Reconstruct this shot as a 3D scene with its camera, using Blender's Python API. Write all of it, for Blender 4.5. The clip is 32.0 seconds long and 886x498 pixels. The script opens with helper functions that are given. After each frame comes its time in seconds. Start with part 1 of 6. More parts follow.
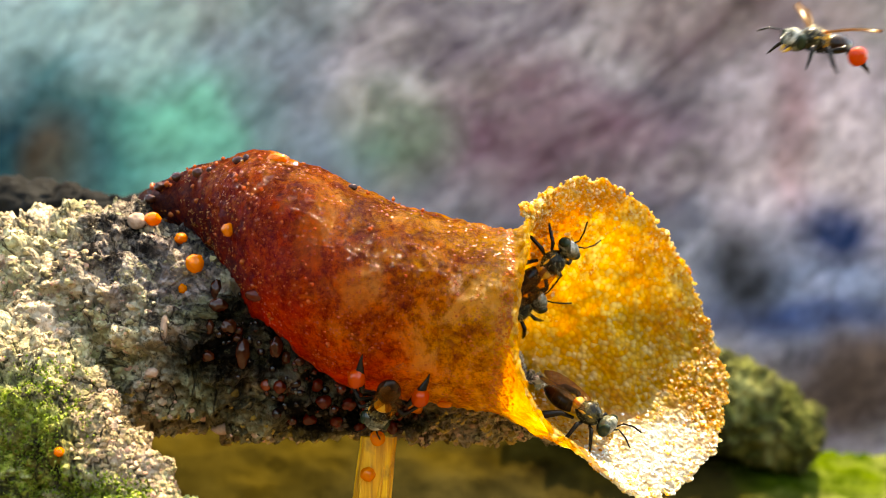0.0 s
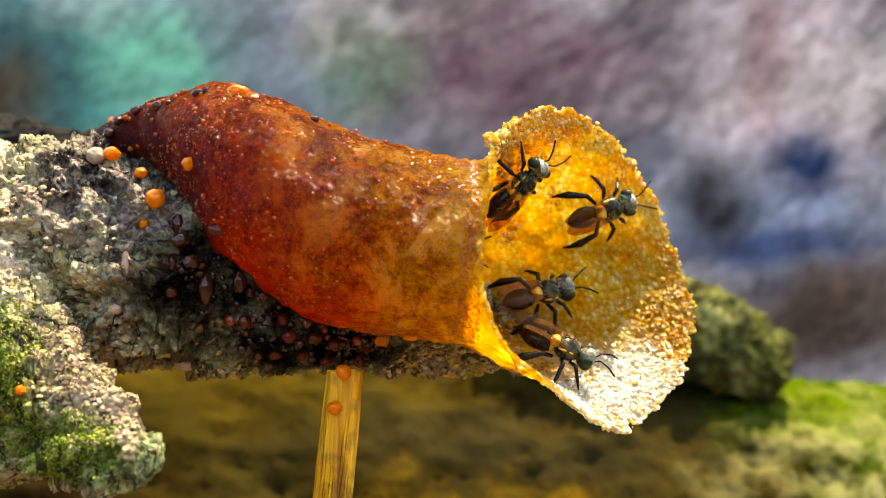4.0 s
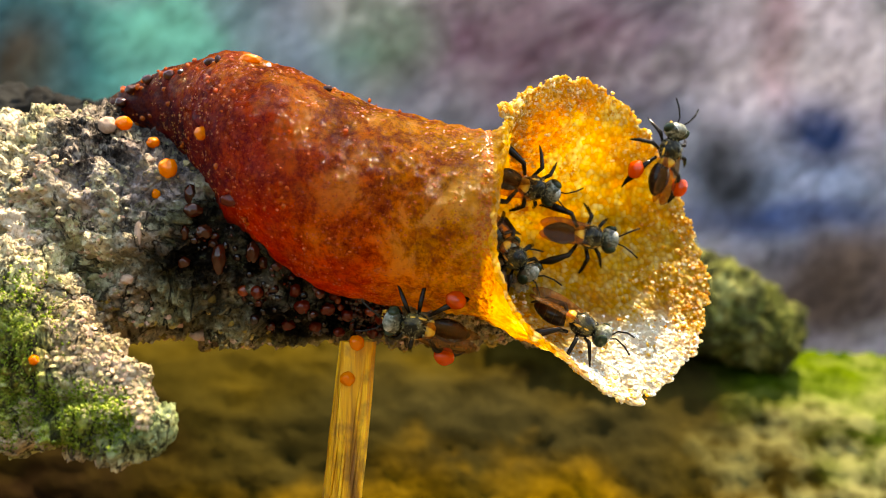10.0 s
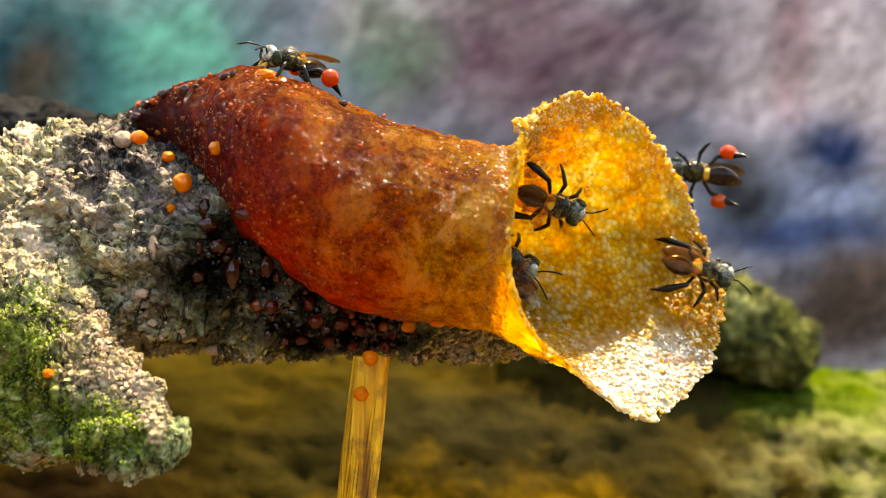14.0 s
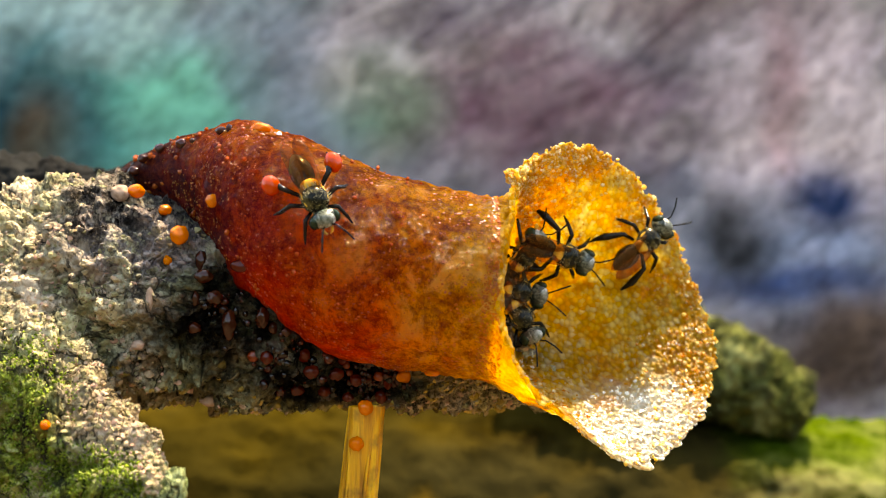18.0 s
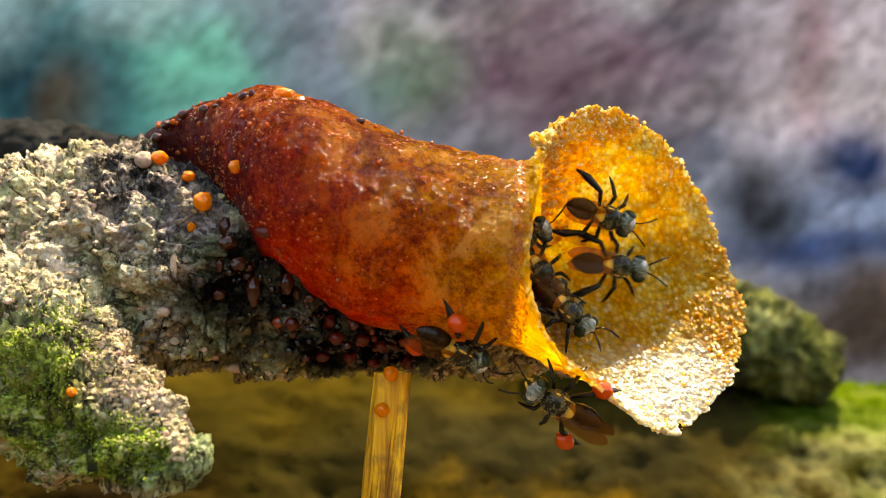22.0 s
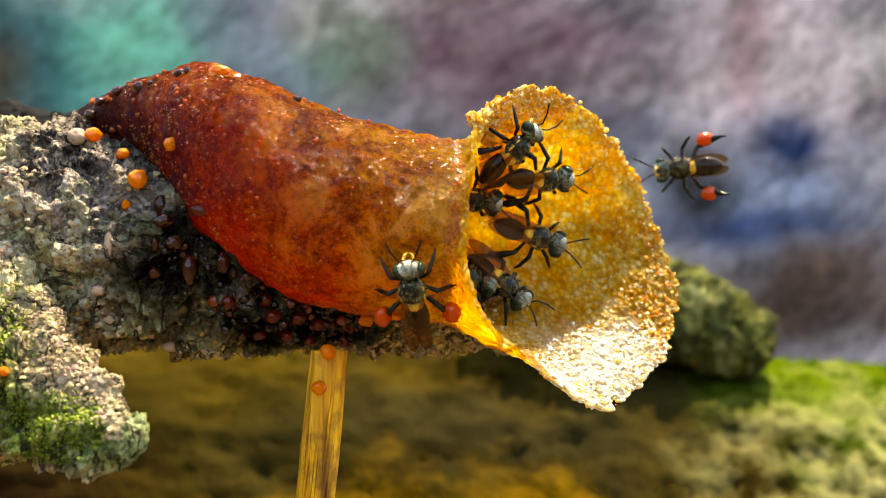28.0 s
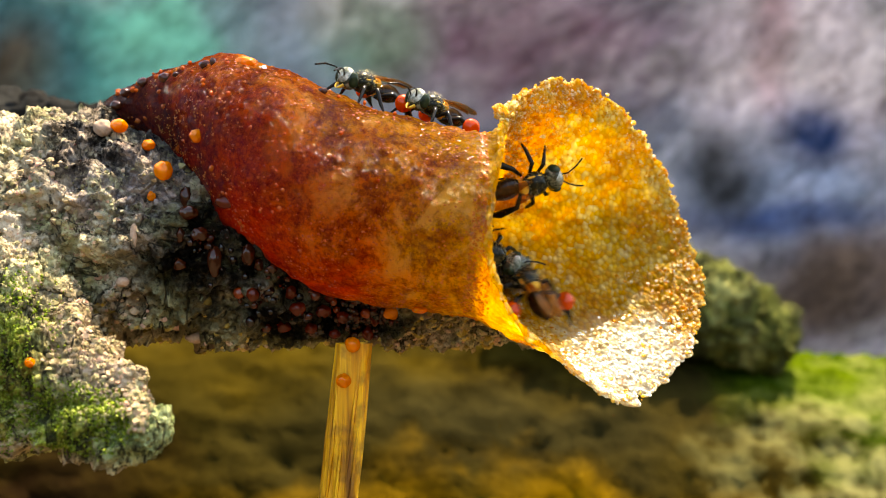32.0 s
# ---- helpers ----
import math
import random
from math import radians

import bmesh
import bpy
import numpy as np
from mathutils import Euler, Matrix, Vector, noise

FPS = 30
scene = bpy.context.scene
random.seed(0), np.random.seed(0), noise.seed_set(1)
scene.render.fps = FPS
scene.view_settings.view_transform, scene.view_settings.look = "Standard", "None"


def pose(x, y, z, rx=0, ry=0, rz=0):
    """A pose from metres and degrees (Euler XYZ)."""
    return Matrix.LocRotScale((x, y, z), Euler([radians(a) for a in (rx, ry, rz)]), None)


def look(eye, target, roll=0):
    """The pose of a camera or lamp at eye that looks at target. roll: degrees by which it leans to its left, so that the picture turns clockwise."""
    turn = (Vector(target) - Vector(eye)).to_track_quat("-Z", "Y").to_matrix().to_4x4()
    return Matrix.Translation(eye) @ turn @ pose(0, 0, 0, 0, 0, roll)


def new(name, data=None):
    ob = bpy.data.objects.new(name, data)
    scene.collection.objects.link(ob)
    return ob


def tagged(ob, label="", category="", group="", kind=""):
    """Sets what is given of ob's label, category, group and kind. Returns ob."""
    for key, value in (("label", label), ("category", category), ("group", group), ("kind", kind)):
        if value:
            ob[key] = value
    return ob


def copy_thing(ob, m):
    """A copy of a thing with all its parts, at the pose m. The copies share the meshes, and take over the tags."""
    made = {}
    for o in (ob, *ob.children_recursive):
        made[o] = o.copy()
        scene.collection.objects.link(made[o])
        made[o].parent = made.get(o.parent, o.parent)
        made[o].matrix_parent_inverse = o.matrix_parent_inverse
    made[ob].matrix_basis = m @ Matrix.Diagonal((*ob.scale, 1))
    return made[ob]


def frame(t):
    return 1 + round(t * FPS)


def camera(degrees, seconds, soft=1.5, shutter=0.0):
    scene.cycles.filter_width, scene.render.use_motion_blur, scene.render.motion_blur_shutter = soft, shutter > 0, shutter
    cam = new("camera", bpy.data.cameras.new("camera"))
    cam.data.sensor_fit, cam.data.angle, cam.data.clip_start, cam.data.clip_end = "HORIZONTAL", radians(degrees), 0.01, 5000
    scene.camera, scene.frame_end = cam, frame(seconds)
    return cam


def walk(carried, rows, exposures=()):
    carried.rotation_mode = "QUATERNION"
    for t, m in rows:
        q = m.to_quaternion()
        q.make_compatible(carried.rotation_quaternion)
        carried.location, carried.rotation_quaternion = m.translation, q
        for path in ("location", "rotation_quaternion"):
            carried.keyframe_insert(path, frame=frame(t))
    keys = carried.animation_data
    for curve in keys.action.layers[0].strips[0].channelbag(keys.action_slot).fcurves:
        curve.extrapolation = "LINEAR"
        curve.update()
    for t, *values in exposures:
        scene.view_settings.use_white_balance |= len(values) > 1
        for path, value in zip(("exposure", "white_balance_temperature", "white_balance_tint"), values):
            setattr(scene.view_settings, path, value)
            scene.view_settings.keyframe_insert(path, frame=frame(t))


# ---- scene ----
from mathutils.bvhtree import BVHTree

MM = 0.001


def mm(x, y, z):
    return Vector((x * MM, y * MM, z * MM))


# ---- camera path: seconds, millimetres, degrees ----
PATH = [
    (0, -0.27, -0.88, -0.06, 94.643, -0.517, 1.025), (0.5, -0.26, -0.85, -0.04, 94.6, -0.596, 1.099), (1, -0.26, -0.82, -0.04, 94.508, -0.584, 1.076),
    (1.5, -0.25, -0.76, -0.04, 94.489, -0.585, 1.213), (2, -0.3, -0.86, -0.01, 94.398, -0.504, 1.244), (2.5, -0.29, -0.83, 0.03, 94.034, -0.431, 1.1),
    (3, -0.02, -0.75, -0.03, 93.316, -0.167, 0.759), (3.5, 0.18, -0.44, -0.1, 92.366, 0.1, 0.239), (4, 0.25, -0.26, -0.1, 91.52, 0.193, -0.133),
    (4.5, 0.28, -0.17, -0.13, 90.896, 0.204, -0.335), (6.5, 0.17, -0.13, -0.11, 90.053, 0.124, -0.6), (7, 0.18, -0.09, -0.12, 89.969, 0.144, -0.554),
    (7.5, 0.17, 0.01, -0.06, 89.826, 0.151, -0.515), (8, 0.17, 0.09, -0.07, 89.805, 0.072, -0.384), (8.5, 0.11, 0.05, -0.13, 89.927, 0.101, -0.201),
    (9, 0, -0, -0, 90, -0, 0), (9.5, 0.07, 0.01, -0.07, 90.108, 0.032, 0.179), (10, 0.09, 0.08, -0.1, 90.151, 0.037, 0.36),
    (10.5, 0.06, 0.13, -0.06, 90.087, 0.024, 0.465), (11, 0.01, 0.08, -0.08, 90.16, 0.044, 0.657), (11.5, 0.04, 0.13, -0.1, 90.182, 0.017, 0.759),
    (12, 0.05, 0.17, -0.09, 90.223, -0.004, 0.85), (12.5, -0.02, 0.14, -0.06, 90.303, -0.075, 0.884), (13, -0.03, 0.12, -0.04, 90.392, -0.121, 0.954),
    (13.5, -0.12, 0.1, -0.02, 90.495, -0.156, 0.93), (14, -0.02, 0.15, -0.07, 90.841, -0.194, 0.92), (14.5, -0, 0.08, -0.03, 91.624, -0.159, 0.941),
    (15, -0.08, -0.91, -0.15, 93.001, -0.133, 0.938), (15.5, -0.13, -1.33, -0.18, 94.169, -0.148, 0.841), (17.5, 0.06, -0.88, -0.28, 93.93, 0.131, 0.603),
    (18, 0.12, -0.58, -0.3, 93.377, 0.248, 0.76), (18.5, 0.06, -0.37, -0.27, 92.942, 0.264, 0.912), (19, 0.05, -0.44, -0.23, 92.633, 0.183, 1.099),
    (19.5, 0.05, -0.4, -0.27, 92.479, 0.261, 1.228), (20, 0.05, -0.26, -0.34, 92.393, 0.324, 1.391), (20.5, 0.1, -0.32, -0.28, 92.191, 0.339, 1.56),
    (21, 0.11, -0.21, -0.37, 92.132, 0.429, 1.722), (21.5, 0.18, -0.11, -0.43, 92.027, 0.5, 1.874), (22, 0.15, -0.06, -0.35, 91.811, 0.509, 1.98),
    (22.5, 0.13, -0.04, -0.32, 91.68, 0.473, 2.087), (23, 0.11, 0, -0.34, 91.647, 0.468, 2.113), (23.5, 0.15, 0.03, -0.4, 91.625, 0.503, 2.019),
    (24, 0.09, -0.08, -0.3, 91.421, 0.486, 1.622), (24.5, 0.29, -0.07, -0.39, 91.227, 0.543, 0.92), (25, 0.24, -0.13, -0.33, 90.977, 0.557, 0.256),
    (25.5, 0.2, -0.32, -0.22, 90.729, 0.556, -0.389), (26, 0.29, -0.37, -0.3, 90.662, 0.584, -0.956), (26.5, 0.31, -0.43, -0.37, 90.637, 0.583, -1.235),
    (28.5, 0.26, -0.3, -0.3, 90.777, 0.438, -0.733), (29, 0.14, -0.31, -0.23, 90.695, 0.352, -0.643), (29.5, 0.1, -0.39, -0.17, 90.596, 0.289, -0.536),
    (30, 0.1, -0.24, -0.16, 90.533, 0.297, -0.397), (30.5, 0.08, -0.09, -0.18, 90.413, 0.271, -0.326), (31, 0.12, -0.09, -0.22, 90.362, 0.27, -0.156),
    (31.5, 0.07, -0.02, -0.17, 90.293, 0.201, -0.027), (32, 0.05, -0, -0.18, 90.3, 0.2, 0.115)
]
cam = camera(40.0, 32.0, soft=1.0, shutter=0.4)
cam.data.dof.use_dof = True
cam.data.dof.focus_distance = 0.064
cam.data.dof.aperture_fstop = 62.0
walk(cam, [(t, pose(x * MM, y * MM, z * MM, a, b, c)) for t, x, y, z, a, b, c in PATH],
     exposures=[(0.0, 2.74, 9600, 8), (2.5, 2.62, 9600, 8), (4.0, 2.66, 9300, 8), (7.0, 2.76, 9100, 5), (9.0, 2.72, 9300, 7), (14.0, 2.60, 9400, 9), (19.0, 2.54, 9300, 8), (32.0, 2.60, 9100, 8)])

# ---- world and sun ----
SUN_WAY = Vector((0.18, 0.22, 0.95)).normalized()
world = bpy.data.worlds.new("world")
scene.world = world
world.use_nodes = True
wt = world.node_tree
sky = wt.nodes.new("ShaderNodeTexSky")
sky.sky_type, sky.sun_disc = "NISHITA", False
sky.sun_elevation = math.asin(SUN_WAY.z)
sky.sun_rotation = math.atan2(SUN_WAY.x, SUN_WAY.y)
wt.links.new(sky.outputs[0], wt.nodes["Background"].inputs[0])
wt.nodes["Background"].inputs[1].default_value = 0.15
sun = new("sun", bpy.data.lights.new("sun", "SUN"))
sun.data.energy, sun.data.angle, sun.data.color = 3.2, radians(0.6), (1.0, 0.93, 0.82)
sun.matrix_world = look(SUN_WAY * 2.0, (0, 0, 0))


# ---- materials ----
class Mat:
    """A node material under construction: a Principled shader and short ways to add nodes."""

    def __init__(self, name, rough=0.6, metal=0.0, spec=0.5):
        self.m = bpy.data.materials.new(name)
        self.m.use_nodes = True
        self.t = self.m.node_tree
        self.bsdf = self.t.nodes["Principled BSDF"]
        self.out = self.t.nodes["Material Output"]
        self.bsdf.inputs["Roughness"].default_value = rough
        self.bsdf.inputs["Metallic"].default_value = metal
        self.bsdf.inputs["Specular IOR Level"].default_value = spec
        self.coord = self.t.nodes.new("ShaderNodeTexCoord").outputs["Object"]

    def add(self, kind, **inputs):
        n = self.t.nodes.new("ShaderNode" + kind)
        for key, value in inputs.items():
            self.put(n.inputs[key.replace("_", " ")], value)
        return n

    def put(self, socket, value):
        if isinstance(value, bpy.types.NodeSocket):
            self.t.links.new(value, socket)
        elif isinstance(value, (tuple, list)) and len(value) == 3 and socket.type == "RGBA":
            socket.default_value = (*value, 1)
        elif socket.type == "RGBA":
            socket.default_value = (value, value, value, 1)
        else:
            socket.default_value = value

    def place(self, scale=(1, 1, 1), turn=(0, 0, 0), shift=(0, 0, 0)):
        turned = self.add("Mapping", Vector=self.coord, Location=shift, Rotation=[radians(a) for a in turn]).outputs[0]
        return self.add("Mapping", Vector=turned, Scale=scale).outputs[0]

    def noise(self, per_metre, detail=6.0, rough=0.6, at=None, warp=0.0):
        return self.add("TexNoise", Vector=at or self.coord, Scale=per_metre, Detail=detail, Roughness=rough, Distortion=warp).outputs[0]

    def cells(self, per_metre, at=None):
        return self.add("TexVoronoi", Vector=at or self.coord, Scale=per_metre).outputs[0]

    def ramp(self, fac, *stops):
        n = self.add("ValToRGB", Fac=fac)
        e = n.color_ramp.elements
        while len(e) < len(stops):
            e.new(0.5)
        for k, (at, c) in zip(e, stops):
            k.position = at
            k.color = (*c, 1) if isinstance(c, tuple) else (c, c, c, 1)
        return n.outputs[0]

    def mix(self, fac, a, b, how="MIX"):
        n = self.t.nodes.new("ShaderNodeMix")
        n.data_type, n.blend_type = "RGBA", how
        for i, v in ((0, fac), (6, a), (7, b)):
            self.put(n.inputs[i], v)
        return n.outputs[2]

    def math(self, how, a, b=0.0, clamp=False):
        n = self.t.nodes.new("ShaderNodeMath")
        n.operation, n.use_clamp = how, clamp
        self.put(n.inputs[0], a)
        self.put(n.inputs[1], b)
        return n.outputs[0]

    def axis(self, which, at=None):
        return self.add("SeparateXYZ", Vector=at or self.coord).outputs[which]

    def spot(self, centre, size, soft=0.5, warp=0.35, per_metre=60):
        """A stain with an uneven edge: 1 inside, 0 outside. Centre and half sizes in millimetres."""
        n = self.add("TexNoise", Vector=self.coord, Scale=per_metre, Detail=4.0)
        off = self.add("VectorMath", Vector=n.outputs["Color"])
        off.operation = "SUBTRACT"
        off.inputs[1].default_value = (0.5, 0.5, 0.5)
        loc = self.add("Mapping", Vector=self.coord, Location=[-c / s for c, s in zip(centre, size)], Scale=[1000.0 / s for s in size])
        add = self.add("VectorMath", Vector=off.outputs[0])
        add.operation = "MULTIPLY_ADD"
        reach = 4 * warp * math.sqrt(size[0] * size[2])
        add.inputs[1].default_value = [reach / q for q in size]
        self.t.links.new(loc.outputs[0], add.inputs[2])
        length = self.add("VectorMath", Vector=add.outputs[0])
        length.operation = "LENGTH"
        m = self.add("MapRange", Value=length.outputs["Value"])
        m.inputs[1].default_value, m.inputs[2].default_value = 1 + soft, 1 - soft
        return m.outputs[0]

    def bump(self, height, mm_high=0.1, strength=1.0):
        n = self.add("Bump", Height=height, Strength=strength, Distance=mm_high * MM)
        self.t.links.new(n.outputs[0], self.bsdf.inputs["Normal"])
        return n.outputs[0]

    def colour(self, c):
        self.put(self.bsdf.inputs["Base Color"], c)
        return self

    def rough(self, r):
        self.put(self.bsdf.inputs["Roughness"], r)
        return self

    def translucent(self, colour, fac, normal=None):
        tr = self.add("BsdfTranslucent", Color=colour)
        if normal:
            self.t.links.new(normal, tr.inputs["Normal"])
        mx = self.add("MixShader", Fac=fac)
        self.t.links.new(self.bsdf.outputs[0], mx.inputs[1])
        self.t.links.new(tr.outputs[0], mx.inputs[2])
        self.t.links.new(mx.outputs[0], self.out.inputs[0])


def wax_material():
    """Resin and wax of the entrance tube: dark red-brown and glossy where old, amber then straw-yellow and granular at the mouth."""
    m = Mat("tube_wax", rough=0.3, spec=0.3)
    x = m.math("MULTIPLY", m.axis(0), 1000.0)
    blot = m.noise(260, 8, 0.78)
    along = m.math("ADD", x, m.math("MULTIPLY", m.math("SUBTRACT", blot, 0.5), 27.0))
    along = m.math("ADD", along, m.math("MULTIPLY", m.ramp(m.math("DIVIDE", m.math("MULTIPLY", m.axis(2), 1000.0), 12.0), (0.5, 0.0), (0.8, 1.0)), 2.2))
    f = m.math("DIVIDE", m.math("ADD", along, 21.6), 36.0, clamp=True)
    mouth = m.ramp(m.math("DIVIDE", m.math("ADD", x, 20.0), 36.0), (0.57, 0.0), (0.68, 1.0))
    base = m.ramp(f, (0.0, (0.020, 0.004, 0.002)), (0.2, (0.060, 0.009, 0.005)), (0.32, (0.19, 0.042, 0.004)), (0.45, (0.42, 0.145, 0.003)), (0.58, (0.56, 0.295, 0.004)), (0.72, (0.64, 0.385, 0.008)), (0.82, (0.66, 0.40, 0.025)), (0.91, (0.76, 0.52, 0.10)), (1.0, (0.84, 0.66, 0.28)))
    glow = m.ramp(f, (0.0, (0.10, 0.006, 0.001)), (0.25, (0.55, 0.085, 0.008)), (0.43, (0.98, 0.38, 0.005)), (0.6, (0.96, 0.57, 0.014)), (0.72, (0.96, 0.65, 0.022)), (0.82, (0.98, 0.66, 0.05)), (0.91, (0.98, 0.73, 0.13)), (1.0, (0.98, 0.80, 0.30)))
    # small dark flecks all over
    fine = m.noise(1700, 6, 0.8)
    fleck = m.math("MULTIPLY", m.ramp(fine, (0.44, 0.0), (0.58, 0.9)), m.ramp(f, (0.45, 1.0), (0.85, 0.6)))
    base = m.mix(fleck, base, m.mix(1.0, base, (0.30, 0.17, 0.07), "MULTIPLY"))
    glow = m.mix(fleck, glow, m.mix(1.0, glow, (0.42, 0.26, 0.12), "MULTIPLY"))
    pepper = m.math("MULTIPLY", m.ramp(m.noise(4200, 4, 0.75, at=m.place(shift=(0.1, 0.4, 0.2))), (0.40, 0.6), (0.50, 0.0)), m.ramp(mouth, (0.0, 1.0), (1.0, 0.3)))
    base = m.mix(pepper, base, m.mix(1.0, base, (0.22, 0.13, 0.08), "MULTIPLY"))
    glow = m.mix(pepper, glow, m.mix(1.0, glow, (0.40, 0.25, 0.15), "MULTIPLY"))
    # uneven sheets: yellow thin ones and brown thick ones
    sheet = m.noise(420, 6, 0.72, at=m.place(scale=(1, 1, 0.8), shift=(0.2, 0.1, 0)), warp=0.5)
    body = m.ramp(f, (0.25, 0.0), (0.5, 1.0))
    thin = m.math("MULTIPLY", m.ramp(sheet, (0.52, 0.0), (0.60, 0.75)), body)
    base = m.mix(thin, base, m.ramp(f, (0.4, (0.86, 0.42, 0.02)), (0.75, (0.88, 0.62, 0.15)), (1.0, (0.88, 0.74, 0.40))))
    glow = m.mix(thin, glow, m.ramp(f, (0.4, (0.98, 0.52, 0.02)), (0.75, (0.98, 0.74, 0.14)), (1.0, (0.98, 0.84, 0.36))))
    thick = m.math("MULTIPLY", m.ramp(sheet, (0.41, 0.95), (0.485, 0.0)), body)
    base = m.mix(thick, base, m.mix(1.0, base, (0.55, 0.36, 0.22), "MULTIPLY"))
    glow = m.mix(thick, glow, m.mix(1.0, glow, (0.72, 0.50, 0.22), "MULTIPLY"))
    # wax grains at the mouth, each of its own tint, with darker joints
    cell = m.add("TexVoronoi", Vector=m.coord, Scale=3300.0)
    tint = m.axis(0, cell.outputs["Color"])
    patches = m.noise(330, 5, 0.65, at=m.place(shift=(0.5, 0.1, 0.3)))
    tint = m.math("ADD", m.math("MULTIPLY", tint, 0.8), m.math("MULTIPLY", m.math("SUBTRACT", patches, 0.50), 2.2), clamp=True)
    grain = m.ramp(tint, (0.0, (0.50, 0.27, 0.003)), (0.35, (0.66, 0.43, 0.012)), (0.65, (0.80, 0.63, 0.18)), (0.9, (0.90, 0.80, 0.46)))
    lit_grain = m.ramp(tint, (0.0, (0.96, 0.52, 0.004)), (0.35, (0.97, 0.66, 0.014)), (0.65, (0.97, 0.80, 0.18)), (0.9, (0.98, 0.90, 0.46)))
    joint = m.ramp(cell.outputs["Distance"], (0.35, 0.0), (0.75, 0.6))
    base = m.mix(m.math("MULTIPLY", mouth, 0.9), base, m.mix(joint, grain, m.mix(1.0, grain, (0.45, 0.30, 0.12), "MULTIPLY")))
    glow = m.mix(m.math("MULTIPLY", mouth, 0.9), glow, m.mix(joint, lit_grain, m.mix(1.0, lit_grain, (0.55, 0.40, 0.18), "MULTIPLY")))
    # Sunlight on the lower lip, painted into the wax as near white.
    lip = m.math("MULTIPLY", m.spot((10.8, 65, -6.4), (4.6, 14, 2.5), 0.5, 0.5, 380), m.ramp(tint, (0.0, 0.6), (0.5, 1.0)))
    base = m.mix(lip, base, (0.95, 0.92, 0.84))
    glow = m.mix(lip, glow, (0.98, 0.94, 0.78))
    # Purple tone painted in for the shaded flank and its sky sheen.
    flank_shade = m.math("MULTIPLY", m.spot((-9.0, 61, 4.2), (3.8, 8, 2.8), 0.6, 0.5, 300), m.ramp(m.noise(900, 5, 0.7), (0.42, 0.25), (0.58, 0.8)))
    base = m.mix(flank_shade, base, (0.10, 0.035, 0.040))
    # Red glow of light coming through the lower edge, painted into the wax.
    edge_glow = m.math("MULTIPLY", m.math("MAXIMUM", m.spot((-10.2, 62, 0.6), (2.2, 9, 1.9), 0.6, 0.35, 300), m.spot((-6.2, 62, -1.7), (3.4, 9, 1.3), 0.6, 0.35, 300)), m.ramp(m.noise(700, 5, 0.7), (0.4, 0.15), (0.6, 0.5)))
    base = m.mix(edge_glow, base, (0.80, 0.075, 0.003))
    glow = m.mix(edge_glow, glow, (0.98, 0.12, 0.004))
    m.colour(base)
    m.rough(m.mix(m.ramp(fine, (0.4, 0.0), (0.6, 1.0)), m.ramp(f, (0.0, 0.10), (0.4, 0.12), (0.8, 0.18)), m.ramp(f, (0.0, 0.20), (0.4, 0.24), (0.8, 0.35))))
    wrinkle = m.noise(1000, 4, 0.7, at=m.place(scale=(1.3, 1.3, 0.55)), warp=0.6)
    skin = m.mix(0.55, m.noise(2300, 5, 0.75), wrinkle)
    h = m.mix(m.math("MULTIPLY", mouth, 0.45), skin, m.math("SUBTRACT", 1.0, m.cells(3300)))
    m.bump(h, 2.2, 1.0)
    m.translucent(glow, m.ramp(f, (0.0, 0.35), (0.3, 0.76), (0.8, 0.62)))
    return m.m


